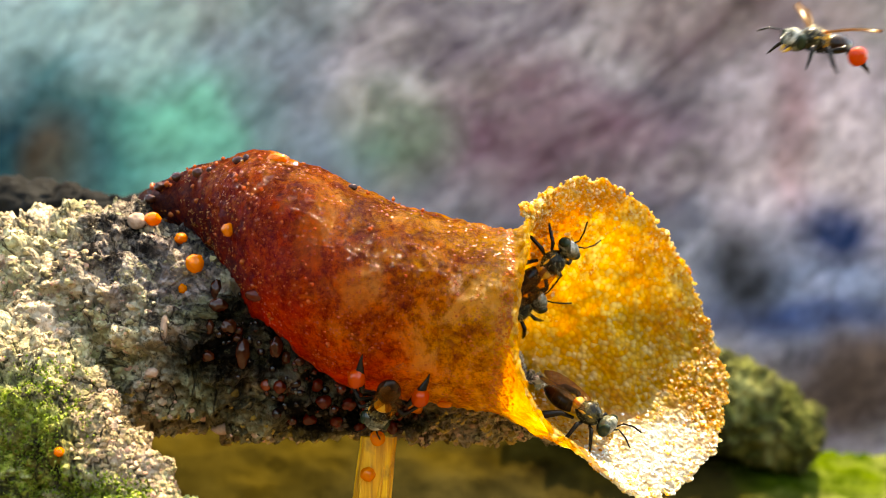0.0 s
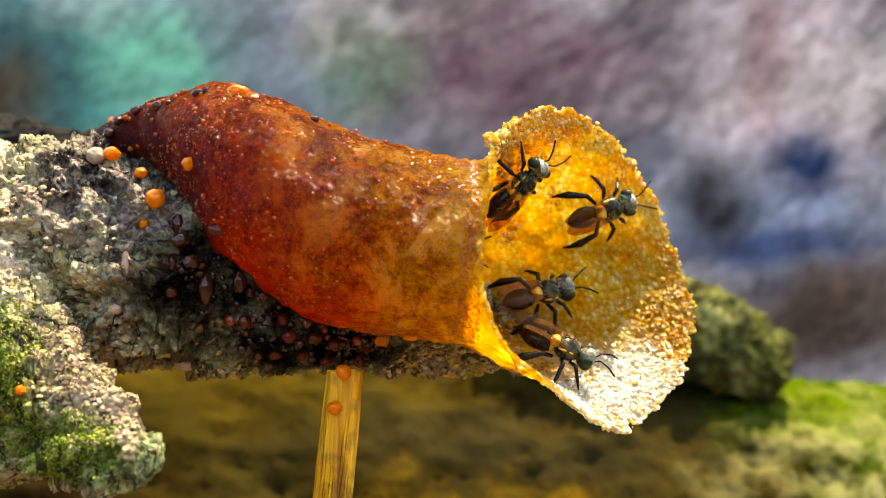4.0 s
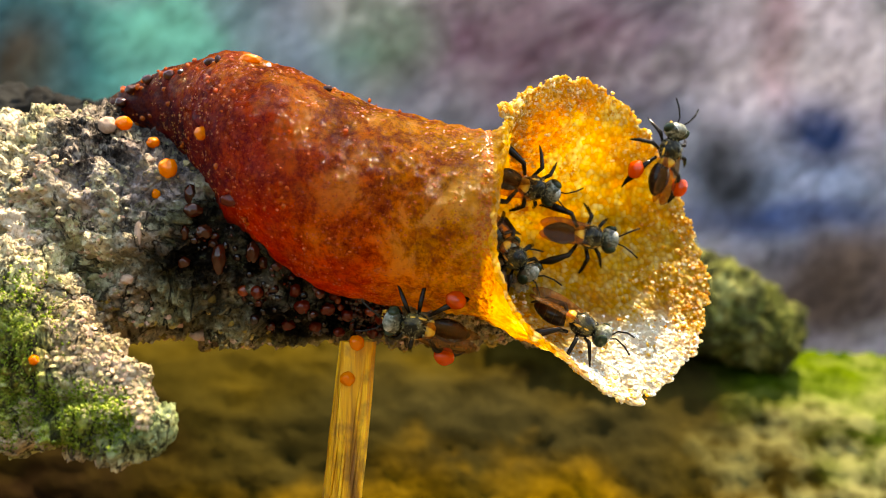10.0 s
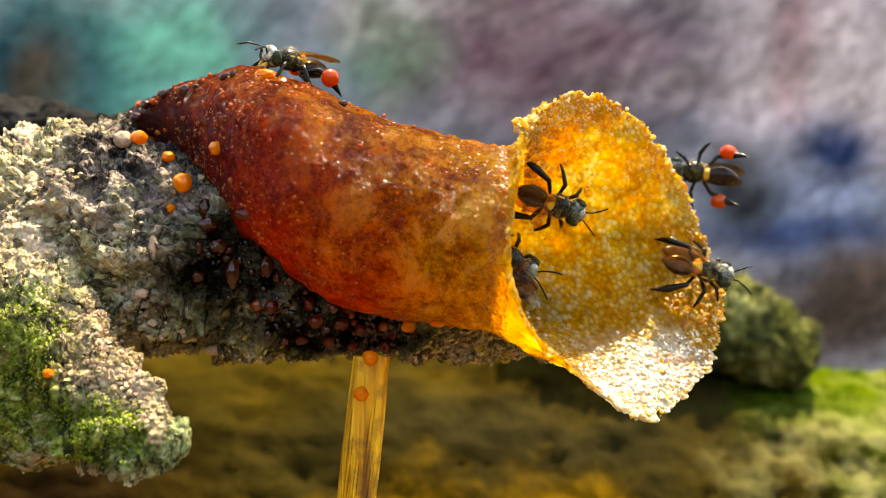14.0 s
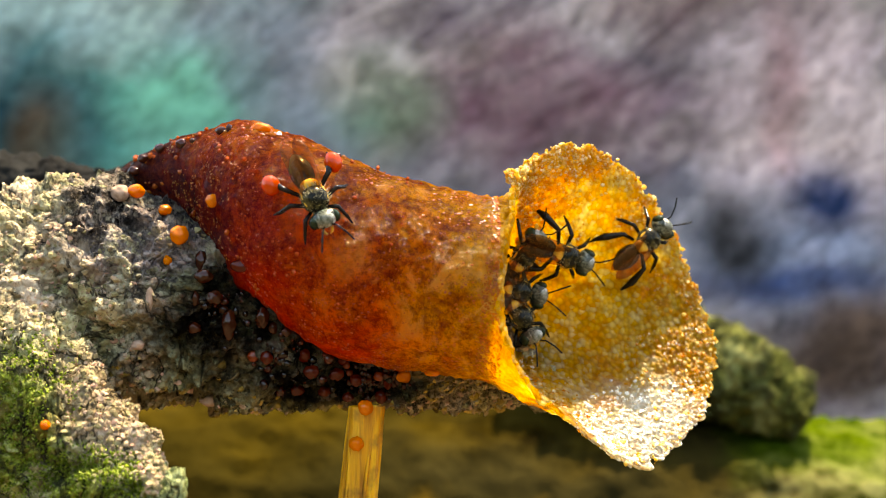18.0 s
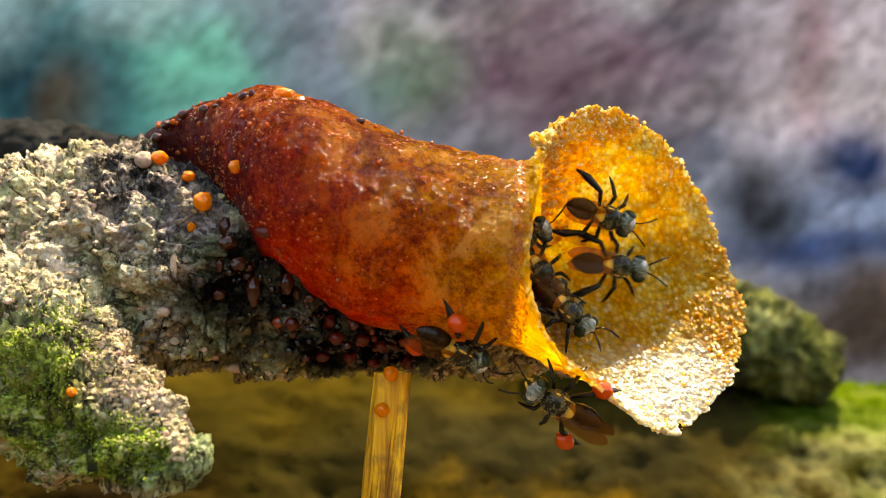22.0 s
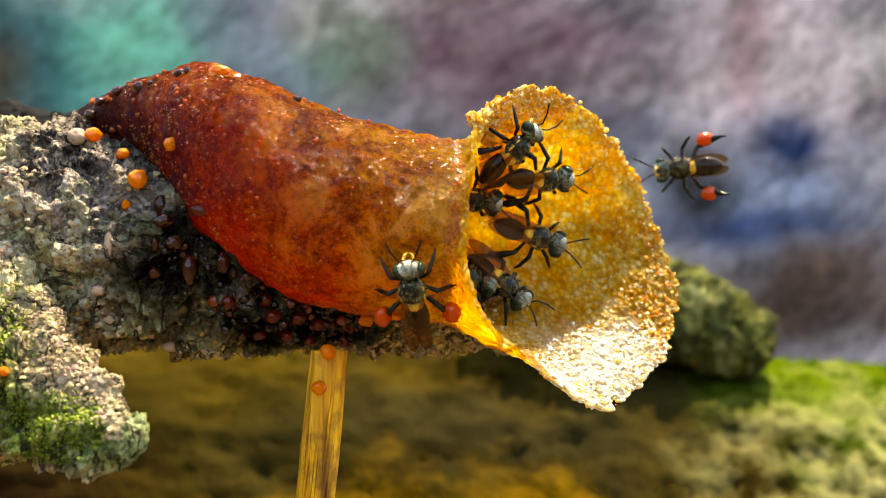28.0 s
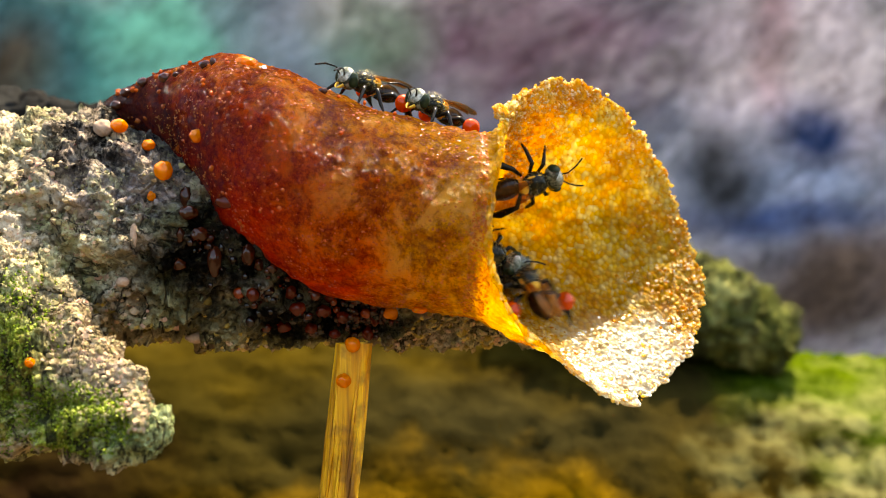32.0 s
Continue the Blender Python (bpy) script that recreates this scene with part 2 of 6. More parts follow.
def bark_material():
    """Grey-green bark with cream and pink lichen on top, moss low on the fork and black resin round the tube's foot,
    with the tube's shade painted in.
    """
    m = Mat("lichen_bark", rough=0.85, spec=0.10)
    n1, n2, n3 = m.noise(110, 8, 0.72), m.noise(520, 8, 0.8), m.noise(2200, 5, 0.75)
    crust = m.cells(2300)
    base = m.ramp(n1, (0.36, (0.16, 0.175, 0.07)), (0.46, (0.48, 0.46, 0.24)), (0.57, (0.66, 0.55, 0.37)))
    plate = m.ramp(m.noise(190, 9, 0.68, at=m.place(scale=(1, 1, 1.5)), warp=0.5), (0.50, 0.0), (0.525, 1.0))
    cream = m.mix(m.ramp(n2, (0.42, 0.0), (0.58, 1.0)), (0.42, 0.32, 0.235), (0.62, 0.49, 0.38))
    base = m.mix(m.math("MULTIPLY", plate, m.ramp(m.noise(75, 5, 0.6, at=m.place(shift=(0.05, 0, 0.1))), (0.40, 0.35), (0.54, 0.95))), base, cream)
    pink = m.noise(260, 7, 0.68, at=m.place(shift=(0.3, 0, 0)))
    base = m.mix(m.ramp(pink, (0.545, 0.0), (0.57, 0.8)), base, m.mix(n2, (0.36, 0.23, 0.175), (0.56, 0.375, 0.30)))
    moss = m.mix(m.ramp(m.noise(900, 6, 0.8), (0.42, 0.0), (0.58, 1.0)), (0.07, 0.10, 0.012), (0.36, 0.42, 0.06))
    low = m.math("MAXIMUM", m.spot((-22.2, 60, -5.0), (3.6, 26, 4.6), 0.3, 0.4, 190), m.spot((-18.0, 62, -7.9), (3.9, 26, 1.9), 0.3, 0.4, 190))
    base = m.mix(m.math("MULTIPLY", low, m.ramp(n2, (0.42, 0.5), (0.5, 1.0))), base, moss)
    base = m.mix(m.math("MULTIPLY", m.spot((-13.9, 57, -8.2), (2.3, 20, 1.8), 0.35, 0.4, 220), 0.95), base, m.mix(m.ramp(n2, (0.4, 0.0), (0.6, 1.0)), (0.12, 0.17, 0.05), (0.36, 0.42, 0.20)))
    base = m.mix(m.math("MULTIPLY", m.math("MAXIMUM", m.spot((-17.1, 58, -3.4), (1.5, 16, 3.0), 0.4, 0.5, 260), m.spot((-15.8, 58, -6.2), (1.2, 16, 1.5), 0.4, 0.5, 260)), 0.9), base, m.mix(m.ramp(n2, (0.4, 0.0), (0.6, 1.0)), (0.38, 0.28, 0.21), (0.58, 0.46, 0.37)))
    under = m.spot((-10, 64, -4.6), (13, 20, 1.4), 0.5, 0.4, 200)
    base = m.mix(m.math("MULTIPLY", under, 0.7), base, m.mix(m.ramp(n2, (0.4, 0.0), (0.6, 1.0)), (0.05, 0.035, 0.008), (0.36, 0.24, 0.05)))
    # Shaded bark between fork and tube: tone painted in, its pale bits lifted.
    shade_tone = m.spot((-12.8, 66, -0.8), (4.6, 20, 4.2), 0.4, 0.5, 200)
    base = m.mix(m.math("MULTIPLY", shade_tone, 0.4), base, m.mix(m.ramp(n2, (0.43, 0.0), (0.57, 1.0)), (0.05, 0.056, 0.035), (0.60, 0.58, 0.37)))
    base = m.mix(m.ramp(n3, (0.38, 0.8), (0.46, 0.0)), base, (0.030, 0.028, 0.016))
    base = m.mix(m.ramp(crust, (0.5, 0.0), (0.8, 0.45)), base, m.mix(1.0, base, (0.35, 0.32, 0.25), "MULTIPLY"))
    crack = m.ramp(m.noise(150, 5, 0.6, at=m.place(scale=(1.4, 1, 0.9)), warp=1.2), (0.478, 0.0), (0.495, 1.0), (0.505, 1.0), (0.522, 0.0))
    base = m.mix(m.math("MULTIPLY", crack, 0.85), base, (0.014, 0.013, 0.008))
    # Black resin, spread further to paint in the shade below the tube.
    resin = m.spot((-7.8, 66, -0.2), (8.6, 20, 4.1), 0.3, 0.5, 240)
    resin = m.math("MAXIMUM", resin, m.spot((-6.3, 66, -3.4), (5.2, 20, 1.7), 0.35, 0.5, 260))
    scab = m.math("MULTIPLY", m.spot((-16.4, 66, 4.6), (4.2, 20, 2.8), 0.4, 0.45, 240), m.ramp(n2, (0.44, 0.3), (0.5, 0.9)))
    base = m.mix(scab, base, m.mix(m.ramp(n3, (0.4, 0.0), (0.6, 1.0)), (0.13, 0.11, 0.115), (0.36, 0.30, 0.30)))
    resin2 = m.spot((-17.2, 66, 6.4), (5.5, 20, 2.4), 0.4, 0.45, 280)
    wet = m.math("MAXIMUM", resin, m.math("MULTIPLY", resin2, m.ramp(n2, (0.44, 0.1), (0.54, 0.95))))
    black = m.math("MULTIPLY", wet, m.ramp(m.noise(600, 5, 0.7), (0.42, 0.85), (0.52, 1.0)))
    base = m.mix(black, base, (0.004, 0.003, 0.002))
    m.colour(base)
    m.put(m.bsdf.inputs["Specular IOR Level"], m.mix(black, 0.10, 0.05))
    m.rough(m.mix(black, 0.95, 0.14))
    m.bump(m.mix(0.4, m.mix(0.4, m.mix(0.5, n2, n3), m.math("SUBTRACT", 1.0, crust)), m.math("SUBTRACT", plate, m.math("MULTIPLY", crack, 0.6))), 2.0, 1.0)
    return m.m


def moss_log_material():
    m = Mat("mossy_log_bark", rough=1.0, spec=0.0)
    n1, n2 = m.noise(60, 7, 0.7), m.noise(240, 6, 0.7)
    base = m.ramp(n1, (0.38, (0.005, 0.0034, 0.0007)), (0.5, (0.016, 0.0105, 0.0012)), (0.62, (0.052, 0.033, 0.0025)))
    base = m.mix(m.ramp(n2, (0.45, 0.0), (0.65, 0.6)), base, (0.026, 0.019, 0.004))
    # Olive and grey patches, darkened to carry the branch's shade.
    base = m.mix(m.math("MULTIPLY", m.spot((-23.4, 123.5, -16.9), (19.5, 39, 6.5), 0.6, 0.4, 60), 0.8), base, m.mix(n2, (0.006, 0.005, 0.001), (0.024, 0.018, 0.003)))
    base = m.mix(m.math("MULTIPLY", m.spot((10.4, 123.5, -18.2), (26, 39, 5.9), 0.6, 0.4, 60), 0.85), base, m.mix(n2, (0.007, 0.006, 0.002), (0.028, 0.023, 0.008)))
    # Near-black left corner: the fork's shadow, put into the bark colour.
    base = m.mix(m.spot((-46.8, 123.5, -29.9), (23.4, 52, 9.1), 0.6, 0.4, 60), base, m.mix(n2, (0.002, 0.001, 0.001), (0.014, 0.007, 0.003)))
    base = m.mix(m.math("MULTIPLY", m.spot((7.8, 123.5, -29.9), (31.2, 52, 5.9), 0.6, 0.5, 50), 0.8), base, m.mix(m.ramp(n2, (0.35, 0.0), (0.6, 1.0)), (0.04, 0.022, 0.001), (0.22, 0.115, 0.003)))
    green = m.mix(m.ramp(n2, (0.35, 0.0), (0.6, 1.0)), (0.010, 0.022, 0.0012), (0.045, 0.068, 0.003))
    base = m.mix(m.spot((49.4, 132.6, -14.3), (18.2, 39, 7.2), 0.35, 0.45, 80), base, green)
    base = m.mix(m.math("MULTIPLY", m.spot((49.4, 123.5, -24.7), (14.3, 39, 7.8), 0.6, 0.5, 80), m.ramp(n2, (0.42, 0.0), (0.58, 1.0))), base, (0.16, 0.155, 0.06))
    m.colour(base)
    m.bump(m.mix(0.5, n1, n2), 1.2, 1.0)
    return m.m


def moss_material():
    m = Mat("moss", rough=0.95, spec=0.05)
    n = m.noise(600, 5, 0.7)
    c = m.ramp(n, (0.36, (0.006, 0.008, 0.002)), (0.5, (0.05, 0.056, 0.012)), (0.62, (0.17, 0.18, 0.045)))
    c = m.mix(m.ramp(m.noise(170, 4, 0.65), (0.5, 0.0), (0.58, 0.9)), c, (0.22, 0.22, 0.08))
    c = m.mix(m.ramp(m.noise(170, 4, 0.6, at=m.place(shift=(0.1, 0, 0))), (0.44, 0.85), (0.5, 0.0)), c, (0.025, 0.026, 0.010))
    m.colour(c)
    m.bump(n, 0.5, 1.0)
    return m.m


def rock_material():
    """Weathered rock face, mauve and pink with rust, blue-grey and green lichen stains."""
    m = Mat("lichen_rock", rough=0.95, spec=0.05)
    streak = m.noise(30, 7, 0.72, at=m.place(scale=(0.7, 1, 2.0), turn=(0, 38, 0)), warp=0.6)
    n2 = m.noise(75, 7, 0.7)
    n3 = m.noise(130, 5, 0.65, at=m.place(scale=(0.6, 1, 1.8), turn=(0, 38, 0)))
    base = m.ramp(streak, (0.39, (0.11, 0.085, 0.10)), (0.46, (0.25, 0.19, 0.20)), (0.53, (0.42, 0.335, 0.33)), (0.61, (0.66, 0.53, 0.51)))
    base = m.mix(m.ramp(n2, (0.52, 0.0), (0.66, 0.55)), base, (0.17, 0.17, 0.13))
    base = m.mix(m.ramp(n3, (0.56, 0.0), (0.68, 0.45)), base, (0.54, 0.44, 0.43))
    dark = m.noise(210, 7, 0.82, at=m.place(scale=(0.8, 1, 1.5), turn=(0, 38, 0)), warp=0.4)
    for centre, size, colour, fac in (
            ((14, 210, 34), (28, 80, 13), (0.24, 0.10, 0.13), 0.7),
            ((-76, 210, 32), (40, 80, 34), (0.05, 0.30, 0.28), 1.0),
            ((-52, 210, 38), (15, 80, 16), (0.20, 0.62, 0.44), 1.0),
            ((-76, 210, 66), (44, 80, 13), (0.40, 0.58, 0.55), 0.85),
            ((-82, 210, 38), (13, 80, 15), (0.012, 0.045, 0.065), 0.95),
            ((-77, 210, 34), (5, 80, 9), (0.14, 0.08, 0.04), 0.8),
            ((-34, 210, 44), (11, 80, 60), (0.21, 0.235, 0.28), 0.85),
            ((-14, 210, 38), (10, 80, 10), (0.20, 0.32, 0.17), 0.55),
            ((2, 210, 16), (44, 80, 9), (0.125, 0.14, 0.17), 0.75),
            ((62, 210, 34), (13, 80, 26), (0.90, 0.66, 0.66), 0.75),
            ((58, 210, 38), (3.2, 80, 15), (0.42, 0.15, 0.16), 0.55),
            ((46, 210, 64), (26, 80, 10), (0.17, 0.085, 0.09), 0.65),
            ((62, 210, 10), (24, 80, 12), (0.27, 0.32, 0.44), 0.9),
            ((65, 210, 22), (6, 80, 6), (0.02, 0.045, 0.13), 1.0),
            ((60, 210, 5), (18, 80, 3.5), (0.025, 0.055, 0.16), 0.95),
            ((48, 210, 14), (6, 80, 8), (0.022, 0.018, 0.014), 0.9),
            ((72, 210, -10), (22, 80, 9), (0.14, 0.085, 0.06), 1.0)):
        base = m.mix(m.math("MULTIPLY", m.math("MULTIPLY", m.spot(centre, size, 0.5, 0.45, 34), fac), m.ramp(n2, (0.38, 1.0), (0.6, 0.75))), base, colour)
    base = m.mix(1.0, base, m.ramp(dark, (0.37, 0.34), (0.5, 0.62), (0.62, 0.90)), "MULTIPLY")
    m.colour(base)
    m.bump(m.mix(0.5, streak, n2), 4.0, 0.6)
    return m.m


def resin_material(name, colour, glow, through_light=0.3):
    m = Mat(name, rough=0.08, spec=0.3)
    n = m.noise(1500, 3, 0.5)
    c = m.mix(m.ramp(n, (0.35, 0.0), (0.65, 0.5)), colour, tuple(q * 0.45 for q in colour))
    m.colour(m.mix(0.5, c, glow))
    m.bsdf.inputs["Coat Weight"].default_value = 0.25
    m.bsdf.inputs["Coat Roughness"].default_value = 0.04
    m.bump(m.noise(900, 4, 0.6), 0.05, 0.6)
    m.translucent(glow, through_light)
    return m.m


def plain(name, colour, dark, per_metre, rough=0.6, high=0.05, spec=0.5):
    m = Mat(name, rough=rough, spec=spec)
    n = m.noise(per_metre, 5, 0.65)
    m.colour(m.mix(m.ramp(n, (0.32, 0.0), (0.66, 1.0)), dark, colour))
    m.bump(n, high, 0.8)
    return m.m


def straw_material():
    m = Mat("straw", rough=0.5, spec=0.4)
    fibre = m.noise(900, 5, 0.6, at=m.place(scale=(1, 1, 0.06)))
    c = m.ramp(fibre, (0.38, (0.15, 0.05, 0.002)), (0.5, (0.56, 0.25, 0.004)), (0.62, (0.80, 0.46, 0.022)))
    c = m.mix(m.ramp(m.noise(350, 4, 0.6), (0.54, 0.0), (0.64, 0.7)), c, (0.14, 0.055, 0.006))
    m.colour(c)
    m.bump(fibre, 0.5, 1.0)
    return m.m


WAX = wax_material()
BARK = bark_material()
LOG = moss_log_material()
MOSS = moss_material()
ROCK = rock_material()
STRAW = straw_material()
AMBER = resin_material("amber_resin", (0.68, 0.13, 0.0006), (0.80, 0.22, 0.0008), 0.3)
DARK_RESIN = resin_material("dark_resin", (0.016, 0.004, 0.002), (0.07, 0.012, 0.003), 0.3)
RED_RESIN = resin_material("red_resin", (0.42, 0.030, 0.0004), (0.66, 0.075, 0.0006), 0.35)
DEEP_RESIN = resin_material("deep_red_resin", (0.045, 0.004, 0.001), (0.16, 0.012, 0.002), 0.4)
GRAIN_RESIN = resin_material("grain_resin", (0.22, 0.034, 0.003), (0.60, 0.13, 0.006), 0.4)
# Bark of the back branch, near black because its shade is in the colour.
SHADED_BARK = plain("dark_bark", (0.013, 0.013, 0.012), (0.003, 0.003, 0.003), 350, 0.95, 0.3, 0.05)
CRUMB = plain("lichen_crumb", (0.42, 0.28, 0.20), (0.20, 0.13, 0.09), 1500, 0.9, 0.1, 0.2)
# Dark colour of the added bank that blocks low sky behind the camera.
SKY_BLOCK = plain("overgrown_bank", (0.05, 0.055, 0.025), (0.015, 0.018, 0.008), 60, 0.95, 3.0, 0.1)
EARTH = plain("dry_earth", (0.13, 0.095, 0.055), (0.06, 0.045, 0.025), 30, 0.95, 3.0, 0.1)


def island_material(name, *stops, rough=0.9, spec=0.1, glow=None, share=0.3):
    m = Mat(name, rough=rough, spec=spec)
    rand = m.t.nodes.new("ShaderNodeNewGeometry").outputs["Random Per Island"]
    c = m.ramp(rand, *stops)
    n = m.noise(2500, 4, 0.7)
    c = m.mix(m.ramp(n, (0.4, 0.5), (0.6, 0.0)), c, m.mix(1.0, c, (0.35, 0.33, 0.25), "MULTIPLY"))
    m.colour(c)
    m.bump(n, 0.08, 0.8)
    if glow:
        m.translucent(glow if isinstance(glow, tuple) else m.ramp(rand, *glow), share)
    return m.m


CRYSTAL = island_material("wax_crystal", (0.0, (0.40, 0.15, 0.003)), (0.4, (0.58, 0.32, 0.015)), (0.75, (0.76, 0.52, 0.11)), (1.0, (0.95, 0.88, 0.62)), rough=0.22, spec=0.5,
                          glow=[(0.0, (0.98, 0.42, 0.006)), (0.35, (0.98, 0.60, 0.03)), (0.65, (0.98, 0.76, 0.18)), (1.0, (0.98, 0.92, 0.62))], share=0.55)
RIM_WAX = island_material("rim_wax", (0.0, (0.72, 0.36, 0.02)), (0.5, (0.86, 0.58, 0.12)), (1.0, (0.93, 0.80, 0.45)), rough=0.25, spec=0.5,
                          glow=[(0.0, (0.98, 0.58, 0.03)), (0.5, (0.98, 0.76, 0.18)), (1.0, (0.98, 0.90, 0.52))], share=0.5)
# Near-white wax: paints in the sun on the lip and one drop's glint.
SUN_WHITE = island_material("pale_wax_crystal", (0.0, (0.88, 0.78, 0.56)), (0.5, (0.94, 0.90, 0.78)), (1.0, (0.97, 0.96, 0.92)), rough=0.25, spec=0.5, glow=(0.98, 0.92, 0.74), share=0.3)
WET_BEAD = island_material("wet_resin_bead", (0.0, (0.002, 0.001, 0.001)), (0.6, (0.014, 0.002, 0.001)), (0.9, (0.07, 0.006, 0.001)), (1.0, (0.22, 0.025, 0.001)), rough=0.07, spec=0.4)
STICKY = island_material("sticky_grain", (0.0, (0.07, 0.012, 0.004)), (0.4, (0.30, 0.07, 0.005)), (0.75, (0.55, 0.20, 0.008)), (1.0, (0.72, 0.36, 0.03)), rough=0.28, spec=0.7, glow=(0.97, 0.42, 0.012), share=0.5)


# ---- building helpers ----
def mesh_of(name, verts, faces, material, smooth=True):
    me = bpy.data.meshes.new(name)
    me.from_pydata([tuple(v) for v in verts], [], faces)
    me.materials.append(material)
    me.polygons.foreach_set("use_smooth", [smooth] * len(me.polygons))
    me.update()
    return me


def from_bm(name, bm, material, smooth=True):
    me = bpy.data.meshes.new(name)
    bm.to_mesh(me)
    bm.free()
    me.materials.append(material)
    me.polygons.foreach_set("use_smooth", [smooth] * len(me.polygons))
    return me


def part(name, data, parent, label="", at=None, kind=""):
    """Links a mesh as one part under a thing."""
    ob = new(name, data)
    ob.parent = parent
    if at is not None:
        ob.matrix_basis = at
    return tagged(ob, label, kind=kind)


def spline(points, u):
    """A Catmull-Rom curve through points (arrays), u from 0 to len - 1."""
    i = min(int(u), len(points) - 2)
    f = u - i
    p1, p2 = points[i], points[i + 1]
    p0 = points[i - 1] if i > 0 else 2 * p1 - p2
    p3 = points[i + 2] if i + 2 < len(points) else 2 * p2 - p1
    return 0.5 * (2 * p1 + (p2 - p0) * f + (2 * p0 - 5 * p1 + 4 * p2 - p3) * f * f + (3 * p1 - p0 - 3 * p2 + p3) * f ** 3)


def grid_faces(rows, cols, closed=True, flip=False):
    out = []
    for i in range(rows - 1):
        for j in range(cols if closed else cols - 1):
            k = (j + 1) % cols
            q = (i * cols + j, i * cols + k, (i + 1) * cols + k, (i + 1) * cols + j)
            out.append(q[::-1] if flip else q)
    return out


def fbm(p, octaves=4):
    return noise.fractal(p, 1.0, 2.0, octaves)


def limb_mesh(name, knots, material, rows, cols, rough, lump, cap=True, detail=2.2):
    """A crooked limb. Knots: x, y, z, half height, half depth in mm. Lumps and rough bark are pushed out of its skin."""
    ks = [np.array(k, float) for k in knots]
    verts = []
    for i in range(rows):
        u = (len(ks) - 1) * i / (rows - 1)
        c = spline(ks, u)
        d = spline(ks, min(u + 0.02, len(ks) - 1)) - spline(ks, max(u - 0.02, 0))
        way = Vector(d[:3]).normalized()
        up = (Vector((0, 0, 1)) if abs(way.z) < 0.85 else Vector((-1, 0, 0)))
        side = way.cross(up).normalized()
        up = side.cross(way).normalized()
        end = 1.0
        if cap:
            e = min(i, rows - 1 - i) / (0.035 * rows)
            end = math.sqrt(max(0.0, 1 - (1 - min(e, 1.0)) ** 2))
        for j in range(cols):
            a = 2 * math.pi * j / cols
            out = up * (math.cos(a) * c[3]) + side * (math.sin(a) * c[4])
            p = Vector(c[:3]) + out * max(end, 0.02)
            n = out.normalized()
            crack = max(0.0, 0.16 - abs(fbm(p * 0.42 + Vector((9, 3, 4)), 3))) * 5.0
            ledge = fbm(p * 0.5 + Vector((2, 8, 1)), 4)
            h = lump * fbm(p * 0.22, 3) + 1.3 * rough * max(-0.45, min(0.45, ledge * 4.0)) + rough * (fbm(p * 0.8 + Vector((5, 1, 2)), 4) + 0.6 * abs(fbm(p * detail, 3)) + 0.35 * fbm(p * 5.5, 2) - crack)
            verts.append((p + n * h * max(end, 0.3)) * MM)
    return mesh_of(name, verts, grid_faces(rows, cols), material)


def ball(bm, at, size, seed=0.0, uneven=0.12, level=2):
    """A droplet: an uneven little ball in millimetres, added to bm."""
    got = bmesh.ops.create_icosphere(bm, subdivisions=level, radius=1.0)
    for v in got["verts"]:
        n = v.co.normalized()
        k = 1 + uneven * noise.noise(n * 1.6 + Vector((seed, seed * 1.7, 0)))
        v.co = Vector((n.x * size[0] * k, n.y * size[1] * k, n.z * size[2] * k)) * MM + Vector(at) * MM


# ---- the setting ----
def build_ground():
    bm = bmesh.new()
    bmesh.ops.create_grid(bm, x_segments=80, y_segments=80, size=1.0)
    for v in bm.verts:
        r = v.co.length
        k = 0.4 + 1500 * max(0.0, r - 0.3) ** 5
        v.co = Vector((v.co.x * k, v.co.y * k, -0.079 + 0.004 * fbm(v.co * 20, 3)))
    tagged(new("ground", from_bm("ground", bm, EARTH)), "dry brown earth below the branches", "ground", kind="structure")


def build_sky_block():
    """An unseen dark bank, added behind the camera to cut low sky light and reflections."""
    verts, rows, cols = [], 14, 60
    for thick in (0.0, 0.08):
        for i in range(rows):
            for j in range(cols):
                a = radians(165 + 210 * j / (cols - 1))
                f = i / (rows - 1)
                r = 0.50 + thick + 0.06 * f + 0.03 * fbm(Vector((math.cos(a) * 5, math.sin(a) * 5, f * 3)), 3)
                verts.append((r * math.cos(a), r * math.sin(a), -0.165 + f * (0.25 + 0.04 * fbm(Vector((math.cos(a) * 9, math.sin(a) * 9, 0)), 3))))
    n = rows * cols
    faces = grid_faces(rows, cols, closed=False, flip=True)
    faces += [tuple(q + n for q in f[::-1]) for f in faces]
    edge = [j for j in range(cols)] + [i * cols + cols - 1 for i in range(1, rows)] + [(rows - 1) * cols + j for j in range(cols - 2, -1, -1)] + [i * cols for i in range(rows - 2, 0, -1)]
    for a, b in zip(edge, edge[1:] + edge[:1]):
        faces.append((a, b, b + n, a + n))
    tagged(new("bank", mesh_of("bank", verts, faces, SKY_BLOCK)), "unseen dark bank added behind the camera to block low sky", "bank", kind="structure")


